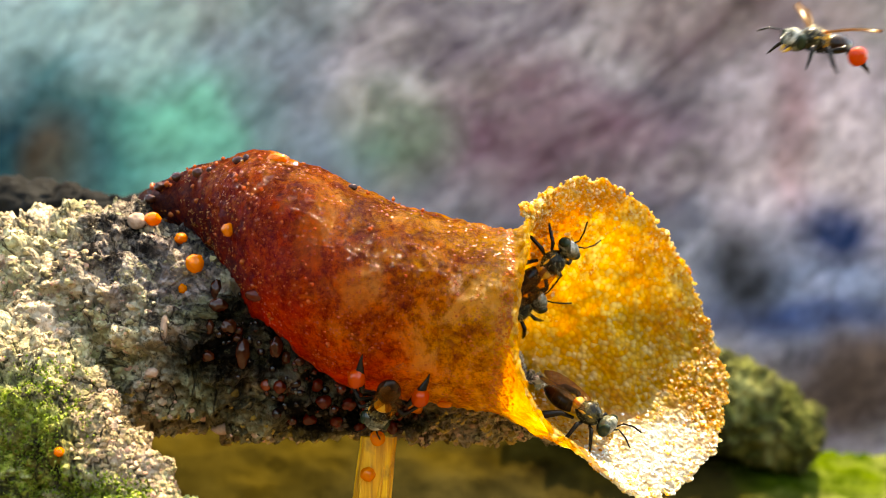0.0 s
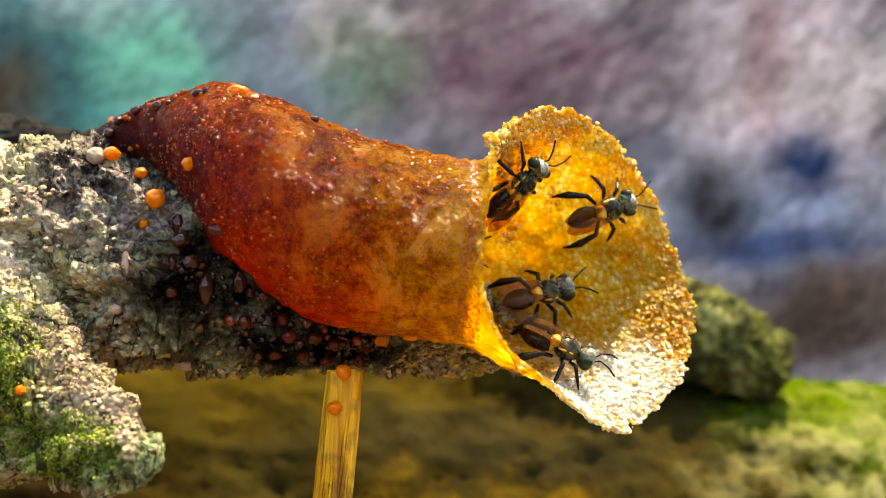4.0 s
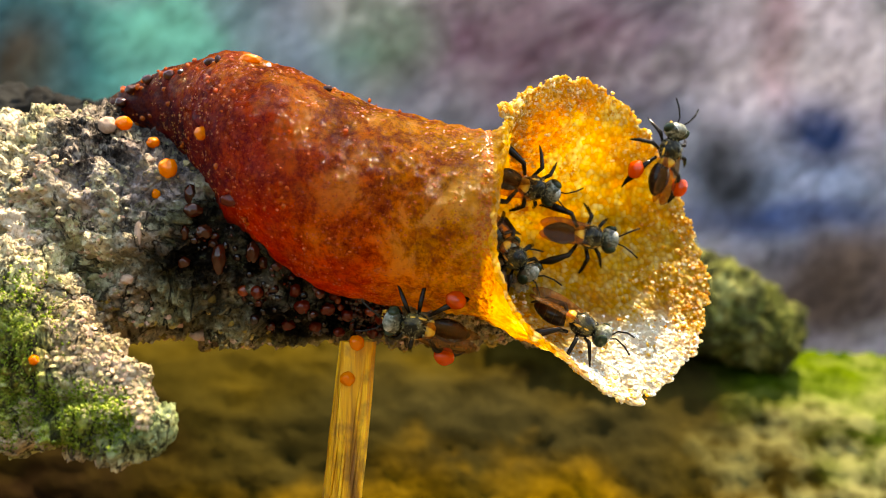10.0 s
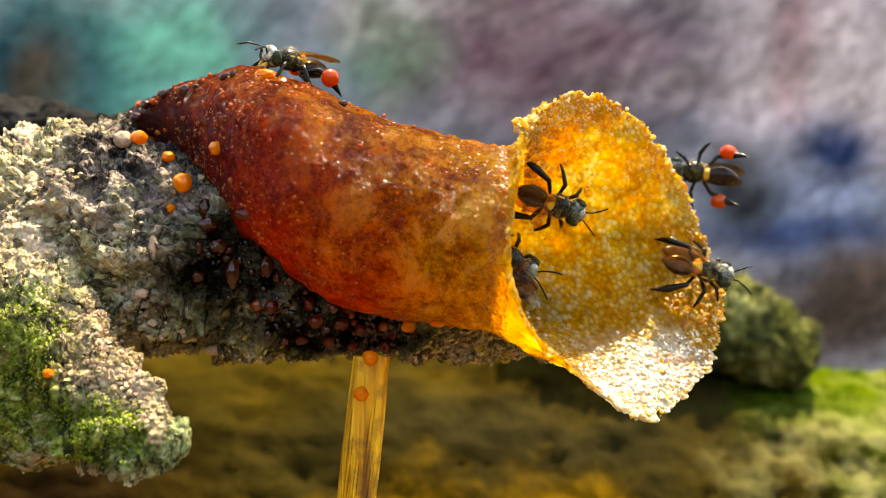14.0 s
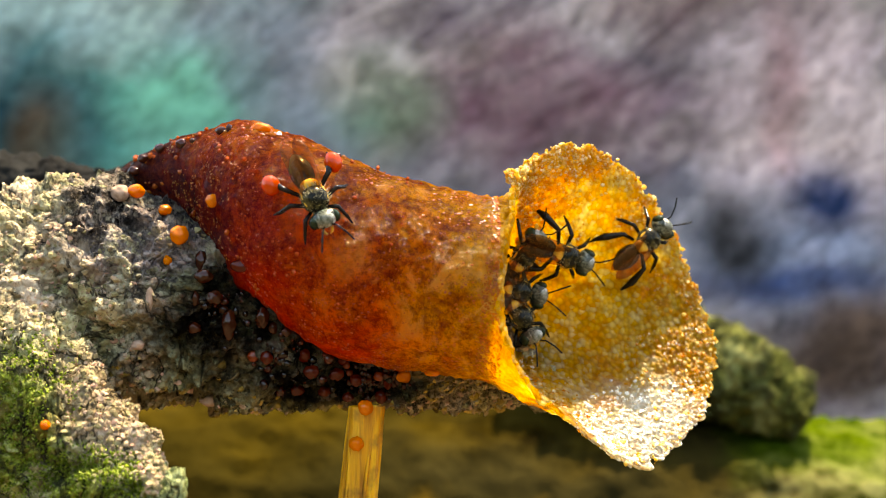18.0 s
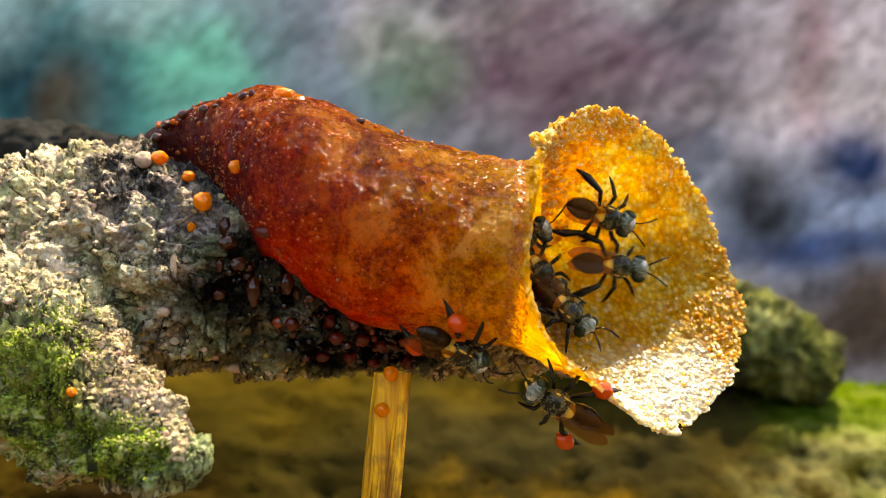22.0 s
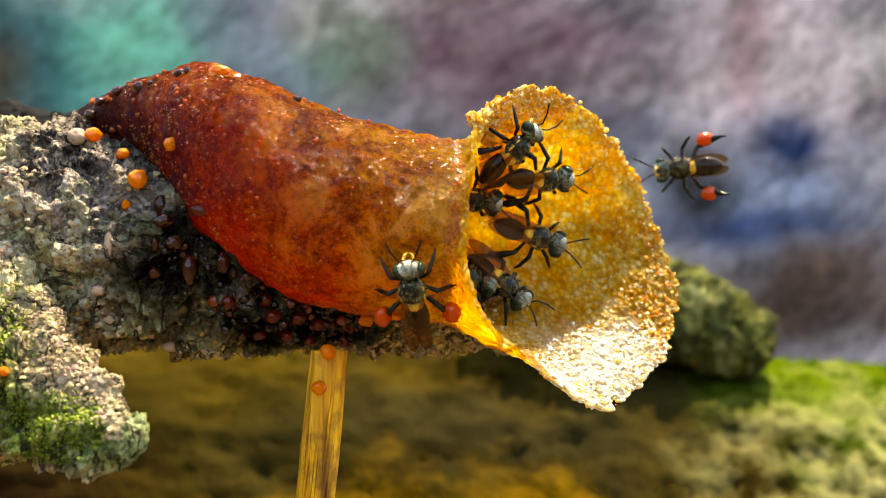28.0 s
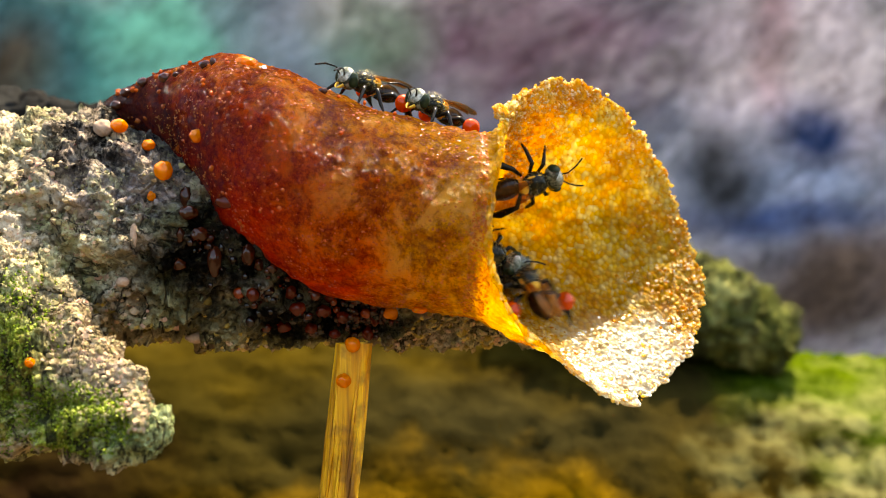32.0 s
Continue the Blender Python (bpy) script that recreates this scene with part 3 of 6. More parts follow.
def build_rock():
    verts, rows, cols = [], 110, 170
    for i in range(rows):
        for j in range(cols):
            x, z = -230 + 480 * j / (cols - 1), -165 + 305 * i / (rows - 1)
            y = 212 + 0.0012 * x * x + 5 * fbm(Vector((x, z, 0)) * 0.02, 4) + 1.5 * fbm(Vector((x, z, 5)) * 0.12, 3) + 0.05 * z
            verts.append((x * MM, y * MM, z * MM))
    n = len(verts)
    faces = grid_faces(rows, cols, closed=False)
    verts += [(x, y + 0.12, z) for x, y, z in verts]
    faces += [tuple(q + n for q in f[::-1]) for f in faces]
    edge = [j for j in range(cols)] + [i * cols + cols - 1 for i in range(1, rows)] + [(rows - 1) * cols + j for j in range(cols - 2, -1, -1)] + [i * cols for i in range(rows - 2, 0, -1)]
    for a, b in zip(edge, edge[1:] + edge[:1]):
        faces.append((b, a, a + n, b + n))
    tagged(new("backdrop", mesh_of("backdrop", verts, faces, ROCK)), "weathered mauve rock face stained by green lichen and rust", "rock", kind="structure")


def build_log():
    log = tagged(new("mossy_log"), "thick dark log overgrown with olive and bright green moss, its shade painted in", "log")
    knots = [(-130, 112, -42, 26, 26), (-60, 114, -35, 27, 26), (0, 115, -33.5, 26, 24), (45, 116, -37.5, 27, 24), (80, 118, -38.5, 27, 25), (140, 120, -42, 26, 26)]
    knots = [tuple(q * 1.3 for q in k) for k in knots]
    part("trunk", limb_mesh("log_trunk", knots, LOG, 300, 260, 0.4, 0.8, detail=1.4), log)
    return log


def build_moss_stub():
    stub = tagged(new("mossy_branch_stub"), "short broken branch covered in dark green moss lying on the log", "branch")
    knots = [(5.5, 98, -2.4, 2.6, 2.6), (8, 97, -1.6, 4.4, 4.4), (12, 96, -1.6, 5.0, 4.8), (17.5, 95, -3.4, 4.2, 4.2), (22.5, 94, -5.6, 3.3, 3.6), (26.5, 93.5, -8.0, 2.0, 2.4)]
    knots = [tuple(q * 1.5 for q in k) for k in knots]
    part("wood", limb_mesh("stub_wood", knots, MOSS, 160, 130, 0.6, 1.8), stub)
    return stub


def build_back_branch():
    back = tagged(new("dark_back_branch"), "weathered branch behind the nest branch, shade put into its dark colour", "branch")
    knots = [(-95, 215, 24, 7, 7), (-70, 150, 14, 6, 6), (-48, 105, 11.0, 4.0, 4.2), (-34, 92, 9.9, 2.5, 3.0), (-24, 86, 9.1, 1.7, 2.2), (-18, 83, 8.6, 0.9, 1.2)]
    part("wood", limb_mesh("back_wood", knots, SHADED_BARK, 200, 70, 0.3, 0.5), back)


def build_branch():
    branch = tagged(new("branch"), "forked branch stub with cracked bark, pale lichen, moss and black resin", "branch")
    limb = [(-75, 215, -14, 12, 12), (-66, 150, -8, 11, 11), (-52, 95, -3, 9.5, 9.5), (-38, 76, -1.0, 8.2, 8.5), (-28, 71.5, 0.4, 7.0, 7.5),
            (-20, 70, 1.4, 6.5, 7.0), (-12, 70, 0.2, 5.3, 6.2), (-4, 70.5, -1.7, 3.4, 4.6), (3, 71.5, -3.1, 2.1, 3.2), (7.5, 72.5, -4.0, 1.2, 1.8)]
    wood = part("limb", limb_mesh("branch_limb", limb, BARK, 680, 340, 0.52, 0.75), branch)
    fork = [(-33, 73, 4.8, 4.6, 4.6), (-27.1, 67.5, -0.51, 5.2, 5.2), (-22.2, 62.5, -4.87, 4.5, 4.2), (-18.1, 59, -7.1, 2.85, 2.6), (-14.85, 57.2, -8.16, 1.6, 1.5), (-12.78, 56.6, -8.67, 0.65, 0.65)]
    part("fork", limb_mesh("branch_fork", fork, BARK, 340, 320, 0.45, 0.75), branch, "stubby broken side fork with green moss and pink lichen")
    return branch


def build_stem():
    stem = tagged(new("straw_stem"), "dry yellow straw stem standing under the branch", "stem")
    verts, rows, cols = [], 160, 40
    for i in range(rows):
        f = i / (rows - 1)
        z = -4.9 - f * 77
        x = -4.9 - 1.15 * min(1, f * 6.9) - 0.29 * (f * 1.2) ** 2
        for j in range(cols):
            a = 2 * math.pi * j / cols
            r = 0.98 + 0.10 * min(1, f * 7.8) + 0.05 * math.sin(a * 7) + 0.07 * noise.noise(Vector((a * 2, f * 30, 1))) + 0.09 * noise.noise(Vector((a * 0.5, f * 14, 7)))
            verts.append(((x + r * math.cos(a)) * MM, (65.8 + f * 2 + 0.8 * r * math.sin(a)) * MM, z * MM))
    part("stalk", mesh_of("stem_stalk", verts, grid_faces(rows, cols, flip=True), STRAW), stem)
    for i, (side, top, long) in enumerate(((-0.75, -5.4, 9.0), (-0.2, -6.2, 14.0), (0.45, -5.0, 7.5), (0.8, -7.5, 12.0))):
        verts = []
        for k in range(25):
            f = k / 24
            z = top - long * f
            w = 0.10 * math.sin(math.pi * min(1, f * 0.9 + 0.05)) + 0.02
            x = -4.9 - 1.15 * min(1, (-4.9 - z) / 11.2) + 0.9 * side + 0.08 * math.sin(f * 3 + i)
            y = 65.15 + 0.3 * side * side - 0.12 * math.sin(math.pi * f) - 0.25 * max(0.0, 0.15 - f)
            verts += [((x + dx * w) * MM, (y + dy) * MM, z * MM) for dx, dy in ((-1, 0.04), (0, -0.05), (1, 0.04), (0, 0.08))]
        part("straw_fibre", mesh_of("straw_fibre", verts, grid_faces(25, 4), STRAW), stem)
    return stem


# ---- the entrance tube ----
# Sections: x and z of the top and the bottom edge, depth of the axis, half depth, in mm.
SECTIONS = [(-19.4, 8.7, -19.2, 7.8, 70, 0.4), (-17.1, 9.7, -16.0, 6.4, 69, 1.6), (-14.2, 10.3, -13.8, 4.4, 67.5, 3.0),
            (-11.3, 10.5, -11.9, 1.9, 66, 4.3), (-8.6, 9.55, -9.7, 0.15, 65.3, 4.8), (-5.55, 8.25, -6.8, -1.85, 65, 5.0),
            (-2.5, 7.15, -3.7, -2.6, 64.8, 4.9), (0.2, 6.5, -1.2, -2.9, 64.6, 4.8), (1.9, 6.2, 0.85, -3.3, 64.5, 4.8)]
# The flared rim: angle round the axis from the top over the near side, and its place in mm.
RIM = [(0, 3.21, 63.5, 7.1), (15, 2.81, 61.2, 6.05), (35, 2.6, 59.6, 4.59), (60, 2.15, 58.6, 2.61), (90, 2.0, 58.2, 0.7), (115, 2.28, 58.4, -1.19),
       (140, 3.33, 59.2, -3.27), (160, 4.92, 60.2, -4.86), (180, 7.06, 61.8, -6.51), (205, 9.7, 64.5, -7.94), (225, 12.41, 67.5, -6.93), (248, 14.53, 70.5, -4.71),
       (270, 15.31, 72.3, -1.64), (290, 14.27, 73.0, 1.9), (308, 12.82, 72.5, 5.25), (325, 10.18, 70.5, 8.38), (340, 6.98, 68.0, 9.57), (350, 4.46, 65.8, 8.74)]


def rim_at(angle):
    a = angle % 360
    ring = [(RIM[-1][0] - 360, *RIM[-1][1:])] + RIM + [(360 + RIM[0][0], *RIM[0][1:]), (360 + RIM[1][0], *RIM[1][1:])]
    for i in range(1, len(ring) - 2):
        if ring[i][0] <= a <= ring[i + 1][0]:
            pts = [np.array(q[1:], float) for q in ring[i - 1:i + 3]]
            return spline(pts, 1 + (a - ring[i][0]) / (ring[i + 1][0] - ring[i][0]))
    return np.array(RIM[0][1:], float)


def section_at(u, angle):
    s = spline([np.array(q, float) for q in SECTIONS], u)
    c = np.array(((s[0] + s[2]) / 2, s[4], (s[1] + s[3]) / 2))
    up = np.array(((s[0] - s[2]) / 2, 0, (s[1] - s[3]) / 2))
    a = radians(angle)
    return c + up * math.cos(a) + np.array((0, -s[5], 0)) * math.sin(a)


def tube_point(s, angle):
    """A point of the tube's middle skin, s from 0 at the tip over 0.68 at the neck to 1 at the rim."""
    last = len(SECTIONS) - 1
    if s < 0.68:
        return section_at(s / 0.68 * last, angle)
    f = (s - 0.68) / 0.32
    p0, p1 = section_at(last, angle), rim_at(angle)
    t0 = (p0 - section_at(last - 0.2, angle)) * 6.0
    reach = p1 - p0
    out = p1 - np.array((7.5, 65.5, 0.5))
    t1 = reach * 0.75 + out / np.linalg.norm(out) * 3.0
    return (2 * f ** 3 - 3 * f ** 2 + 1) * p0 + (f ** 3 - 2 * f ** 2 + f) * t0 + (3 * f ** 2 - 2 * f ** 3) * p1 + (f ** 3 - f ** 2) * t1


def build_tube():
    tube = tagged(new("nest_entrance_tube"), "amber wax and resin nest entrance tube with a flared ragged mouth", "bee nest")
    rows, cols = 350, 560
    steps = [0.68 * i / 169 if i < 170 else 0.68 + 0.32 * (i - 169) / 180 for i in range(rows)]
    mid = [[Vector(tube_point(q, 360 * j / cols)) for j in range(cols)] for q in steps]
    outer, inner = [], []
    for i in range(rows):
        s = steps[i]
        for j in range(cols):
            p = mid[i][j]
            du = mid[min(i + 1, rows - 1)][j] - mid[max(i - 1, 0)][j]
            dv = mid[i][(j + 1) % cols] - mid[i][j - 1]
            n = dv.cross(du)
            n.normalize()
            near = max(0.0, (s - 0.72) / 0.28)
            if n.dot(p - Vector((mid[i][0] + mid[i][cols // 2]) / 2)) < 0 and s < 0.6:
                n = -n
            thick = 0.30 - 0.10 * near
            grain = 0.5 - noise.voronoi(p * 2.9)[0][0]
            fine = (0.5 - noise.voronoi(p * 1.9 + Vector((3, 1, 7)))[0][0]) * max(0.0, 0.5 + 2.5 * fbm(p * 0.35 + Vector((1, 7, 2)), 2))
            big = fbm(p * 0.45, 3) + 0.4 * fbm(Vector((p.x * 1.5, p.y * 1.5, p.z * 0.8)), 2)
            edge = max(0.0, (s - 0.93) / 0.07)
            ragged = (p - mid[i - 1][j]).normalized() * edge * (0.5 * fbm(p * 1.3, 3) + 0.35 * (0.4 - noise.voronoi(p * 1.6)[0][0])) if i else Vector()
            rise = (0.20 * big + 0.10 * fine) * min(1, s * 6)
            q = p + ragged
            outer.append((q + n * (thick / 2 + rise + 0.06 * grain)) * MM)
            inner.append((q - n * (thick / 2 - rise * 0.6 - (0.06 + 0.17 * near) * grain)) * MM)
    k = len(outer)
    faces = grid_faces(rows, cols) + [tuple(q + k for q in f) for f in grid_faces(rows, cols, flip=True)]
    base = (rows - 1) * cols
    for j in range(cols):
        a, b = base + j, base + (j + 1) % cols
        faces.append((a + k, b + k, b, a))
    skin = part("funnel", mesh_of("tube_skin", outer + inner, faces, WAX), tube)
    rng = random.Random(4)
    bm = bmesh.new()
    for i in range(1300):
        a = rng.uniform(0, 360)
        if 8 < a < 195:
            continue
        p = Vector(tube_point(1.0 - 0.035 * abs(rng.gauss(0, 1)), a))
        r = rng.uniform(0.04, 0.12)
        ball(bm, p + Vector((rng.gauss(0, 0.08), rng.gauss(-0.05, 0.1), rng.gauss(0, 0.08))), (r * rng.uniform(0.7, 1.5), r * 0.9, r * rng.uniform(0.6, 1.3)), i, 0.9, 1)
    for i in range(90):
        x, y, z, r = (2.95, 63.1, 7.25, 0.36) if i % 3 else (3.5, 63.5, 7.6, 0.26)
        n = Vector((rng.gauss(0, 1), rng.gauss(0, 1), rng.gauss(0, 1))).normalized() * r * rng.uniform(0.5, 1.0)
        q = rng.uniform(0.08, 0.17)
        ball(bm, Vector((x, y, z)) + n, (q, q * 0.9, q * rng.uniform(0.7, 1.2)), i * 1.3, 0.9, 1)
    part("rim_grain", from_bm("rim_grain", bm, RIM_WAX, False), tube, "lumpy wax grains along the rim", kind="stuff")
    bm = bmesh.new()
    for i in range(110):
        s = 0.03 + 0.50 * rng.random() ** 1.3
        a = rng.uniform(-60, 150)
        p = Vector(tube_point(s, a))
        c = Vector(section_at(s / 0.68 * (len(SECTIONS) - 1), a + 180))
        p += (p - c).normalized() * 0.2
        r = rng.uniform(0.06, 0.19) * (1.2 - s)
        ball(bm, p, (r, r, r), i, 0.5, 1)
    part("resin_grain", from_bm("resin_grain", bm, GRAIN_RESIN), tube, "glossy red-brown resin grains on the old end", kind="stuff")
    return tube, skin


build_ground()
build_sky_block()
build_rock()
build_log()
MOSS_STUB = build_moss_stub()
build_back_branch()
BRANCH = build_branch()
STEM = build_stem()
TUBE, TUBE_SKIN = build_tube()


# ---- resin drops and crumbs ----
def skin_tree(*obs):
    verts, faces = [], []
    for ob in obs:
        k = len(verts)
        verts += [v.co.copy() for v in ob.data.vertices]
        faces += [[q + k for q in f.vertices] for f in ob.data.polygons]
    return BVHTree.FromPolygons(verts, faces)


NEST_SKIN = skin_tree(TUBE_SKIN, *BRANCH.children, *STEM.children)
BARK_SKIN = skin_tree(*BRANCH.children)


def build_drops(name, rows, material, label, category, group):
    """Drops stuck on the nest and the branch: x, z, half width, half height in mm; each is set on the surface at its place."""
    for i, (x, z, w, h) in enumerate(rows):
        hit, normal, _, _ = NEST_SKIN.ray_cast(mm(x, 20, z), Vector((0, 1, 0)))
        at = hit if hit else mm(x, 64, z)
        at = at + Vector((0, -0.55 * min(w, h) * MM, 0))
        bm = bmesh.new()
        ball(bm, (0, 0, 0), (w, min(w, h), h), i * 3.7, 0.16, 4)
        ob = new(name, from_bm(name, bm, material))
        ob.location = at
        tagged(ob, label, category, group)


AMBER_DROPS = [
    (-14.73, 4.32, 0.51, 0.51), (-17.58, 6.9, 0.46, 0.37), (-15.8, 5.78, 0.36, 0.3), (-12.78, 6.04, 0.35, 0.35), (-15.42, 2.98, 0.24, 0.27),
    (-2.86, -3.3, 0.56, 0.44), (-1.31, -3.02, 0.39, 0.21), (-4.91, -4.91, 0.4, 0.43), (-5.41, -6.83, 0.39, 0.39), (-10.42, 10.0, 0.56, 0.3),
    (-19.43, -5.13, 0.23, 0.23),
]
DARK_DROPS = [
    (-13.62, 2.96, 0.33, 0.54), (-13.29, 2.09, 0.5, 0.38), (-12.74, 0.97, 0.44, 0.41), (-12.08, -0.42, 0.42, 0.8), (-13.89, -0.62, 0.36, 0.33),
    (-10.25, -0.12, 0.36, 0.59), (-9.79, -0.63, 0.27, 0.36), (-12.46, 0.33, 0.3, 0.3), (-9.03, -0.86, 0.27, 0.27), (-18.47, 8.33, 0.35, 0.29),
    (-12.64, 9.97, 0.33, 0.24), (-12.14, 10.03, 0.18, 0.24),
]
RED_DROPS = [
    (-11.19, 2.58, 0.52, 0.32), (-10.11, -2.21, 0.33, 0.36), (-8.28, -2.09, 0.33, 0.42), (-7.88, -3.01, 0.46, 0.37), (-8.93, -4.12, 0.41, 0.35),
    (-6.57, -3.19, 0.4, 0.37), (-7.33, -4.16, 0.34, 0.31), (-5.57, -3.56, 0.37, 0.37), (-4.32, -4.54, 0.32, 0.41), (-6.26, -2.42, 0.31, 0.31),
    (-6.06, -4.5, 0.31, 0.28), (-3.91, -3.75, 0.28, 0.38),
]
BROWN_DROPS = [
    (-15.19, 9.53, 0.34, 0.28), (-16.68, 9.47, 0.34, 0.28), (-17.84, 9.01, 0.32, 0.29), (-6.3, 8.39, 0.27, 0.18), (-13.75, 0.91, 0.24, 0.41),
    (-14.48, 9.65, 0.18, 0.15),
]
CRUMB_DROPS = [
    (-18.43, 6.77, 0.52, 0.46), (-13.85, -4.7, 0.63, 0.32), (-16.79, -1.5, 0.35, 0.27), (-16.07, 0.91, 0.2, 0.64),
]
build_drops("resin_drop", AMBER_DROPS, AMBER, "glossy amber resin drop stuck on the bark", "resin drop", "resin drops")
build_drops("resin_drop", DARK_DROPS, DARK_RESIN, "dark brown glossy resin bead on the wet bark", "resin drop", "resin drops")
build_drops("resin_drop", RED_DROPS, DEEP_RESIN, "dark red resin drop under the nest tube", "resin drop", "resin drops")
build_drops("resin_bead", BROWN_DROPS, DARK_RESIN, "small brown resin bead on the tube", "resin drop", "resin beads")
# A clear drop whose sparkle is painted on as white colour.
build_drops("wax_bead", [(-9.45, 9.7, 0.15, 0.15)], SUN_WHITE, "tiny clear drop on the tube crest, its glint painted white", "wax bead", "resin beads")
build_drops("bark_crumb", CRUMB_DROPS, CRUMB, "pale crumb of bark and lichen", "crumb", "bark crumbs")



def build_froth():
    """A clump of tiny wet resin bubbles where the straw meets the branch."""
    rng = random.Random(21)
    bm = bmesh.new()
    for i in range(90):
        x, z = rng.gauss(-4.6, 0.8), rng.gauss(-3.6, 0.75)
        hit, _, _, _ = BARK_SKIN.ray_cast(mm(x, 20, z), Vector((0, 1, 0)))
        if hit:
            r = rng.uniform(0.08, 0.24)
            ball(bm, hit * 1000, (r, r, r), i, 0.2, 2)
    tagged(new("resin_froth", from_bm("resin_froth", bm, DARK_RESIN)), "glistening clump of dark wet resin bubbles under the tube", "resin", kind="stuff")


build_froth()


# ---- lichen crust, bark flakes and moss ----
LICHEN = island_material("lichen_crust", (0.0, (0.20, 0.18, 0.10)), (0.3, (0.31, 0.26, 0.13)), (0.6, (0.42, 0.31, 0.19)), (0.85, (0.52, 0.365, 0.255)), (1.0, (0.54, 0.29, 0.21)))
OCHRE = island_material("ochre_crust", (0.0, (0.05, 0.036, 0.012)), (0.4, (0.20, 0.14, 0.035)), (0.75, (0.42, 0.29, 0.07)), (1.0, (0.60, 0.42, 0.15)))
LEAFLET = island_material("moss_leaflet", (0.0, (0.06, 0.09, 0.01)), (0.4, (0.18, 0.25, 0.025)), (0.75, (0.36, 0.44, 0.05)), (1.0, (0.52, 0.58, 0.16)), glow=(0.30, 0.55, 0.04))
DULL_MOSS = island_material("dull_moss", (0.0, (0.03, 0.036, 0.008)), (0.5, (0.08, 0.09, 0.02)), (1.0, (0.18, 0.19, 0.05)))


def scatter(ob, count, seed, keep, shape):
    """Sets small pieces on the skin of ob: keep(place in mm, normal) says where, shape(bm, place, normal, rng) adds one."""
    rng = random.Random(seed)
    polys = ob.data.polygons
    bm = bmesh.new()
    made = tries = 0
    while made < count and tries < count * 60:
        tries += 1
        f = polys[rng.randrange(len(polys))]
        p, n = f.center * 1000, f.normal
        if keep(p, n, rng):
            shape(bm, p, n, rng)
            made += 1
    return bm


def crumb_shape(low, high):
    def add(bm, p, n, rng):
        r = low + (high - low) * rng.random() ** 2.2
        q = n.to_track_quat("Z", "Y")
        verts = []
        k, turn = rng.randint(5, 7), rng.uniform(0, 6.3)
        for lift, size in ((-0.3, 1.0), (rng.uniform(0.15, 0.45), rng.uniform(0.5, 0.85))):
            for j in range(k):
                a = turn + 2 * math.pi * j / k
                e = size * rng.uniform(0.7, 1.3) * r
                verts.append(bm.verts.new((p + q @ Vector((math.cos(a) * e, math.sin(a) * e * 0.8, lift * r * rng.uniform(0.7, 1.3)))) * MM))
        bm.faces.new(verts[k:])
        for j in range(k):
            bm.faces.new((verts[j], verts[(j + 1) % k], verts[k + (j + 1) % k], verts[k + j]))
    return add


def leaf_shape(low, high, wide=0.32):
    def add(bm, p, n, rng):
        way = (n + Vector((rng.gauss(0, 0.7), rng.gauss(0, 0.7), rng.gauss(0.1, 0.7)))).normalized()
        side = way.cross(Vector((rng.gauss(0, 1), rng.gauss(0, 1), rng.gauss(0, 1)))).normalized()
        up = side.cross(way)
        r = rng.uniform(low, high)
        pts = (p, p + way * r * 0.5 + side * r * wide, p + way * r, p + way * r * 0.5 - side * r * wide, p + way * r * 0.45 + up * r * 0.12)
        v = [bm.verts.new(q * MM) for q in pts]
        for f in ((0, 1, 4), (1, 2, 4), (2, 3, 4), (3, 0, 4), (0, 3, 2, 1)):
            bm.faces.new([v[q] for q in f])
    return add


def bead_shape(low, high, level=1):
    """Adds smooth round beads, half sunk."""
    seed_bm = bmesh.new()
    bmesh.ops.create_icosphere(seed_bm, subdivisions=level, radius=1.0)
    ball_verts = [v.co.copy() for v in seed_bm.verts]
    ball_faces = [[v.index for v in f.verts] for f in seed_bm.faces]
    seed_bm.free()

    def add(bm, p, n, rng):
        r = low + (high - low) * rng.random() ** 2
        size = Vector((r * rng.uniform(0.8, 1.3), r * rng.uniform(0.8, 1.2), r * rng.uniform(0.8, 1.3)))
        v = [bm.verts.new((p + n * r * 0.2 + Vector((c.x * size.x, c.y * size.y, c.z * size.z))) * MM) for c in ball_verts]
        for f in ball_faces:
            bm.faces.new([v[q] for q in f])
    return add


def patch(p, centre, size):
    return sum(((p[i] - centre[i]) / size[i]) ** 2 for i in (0, 2) )


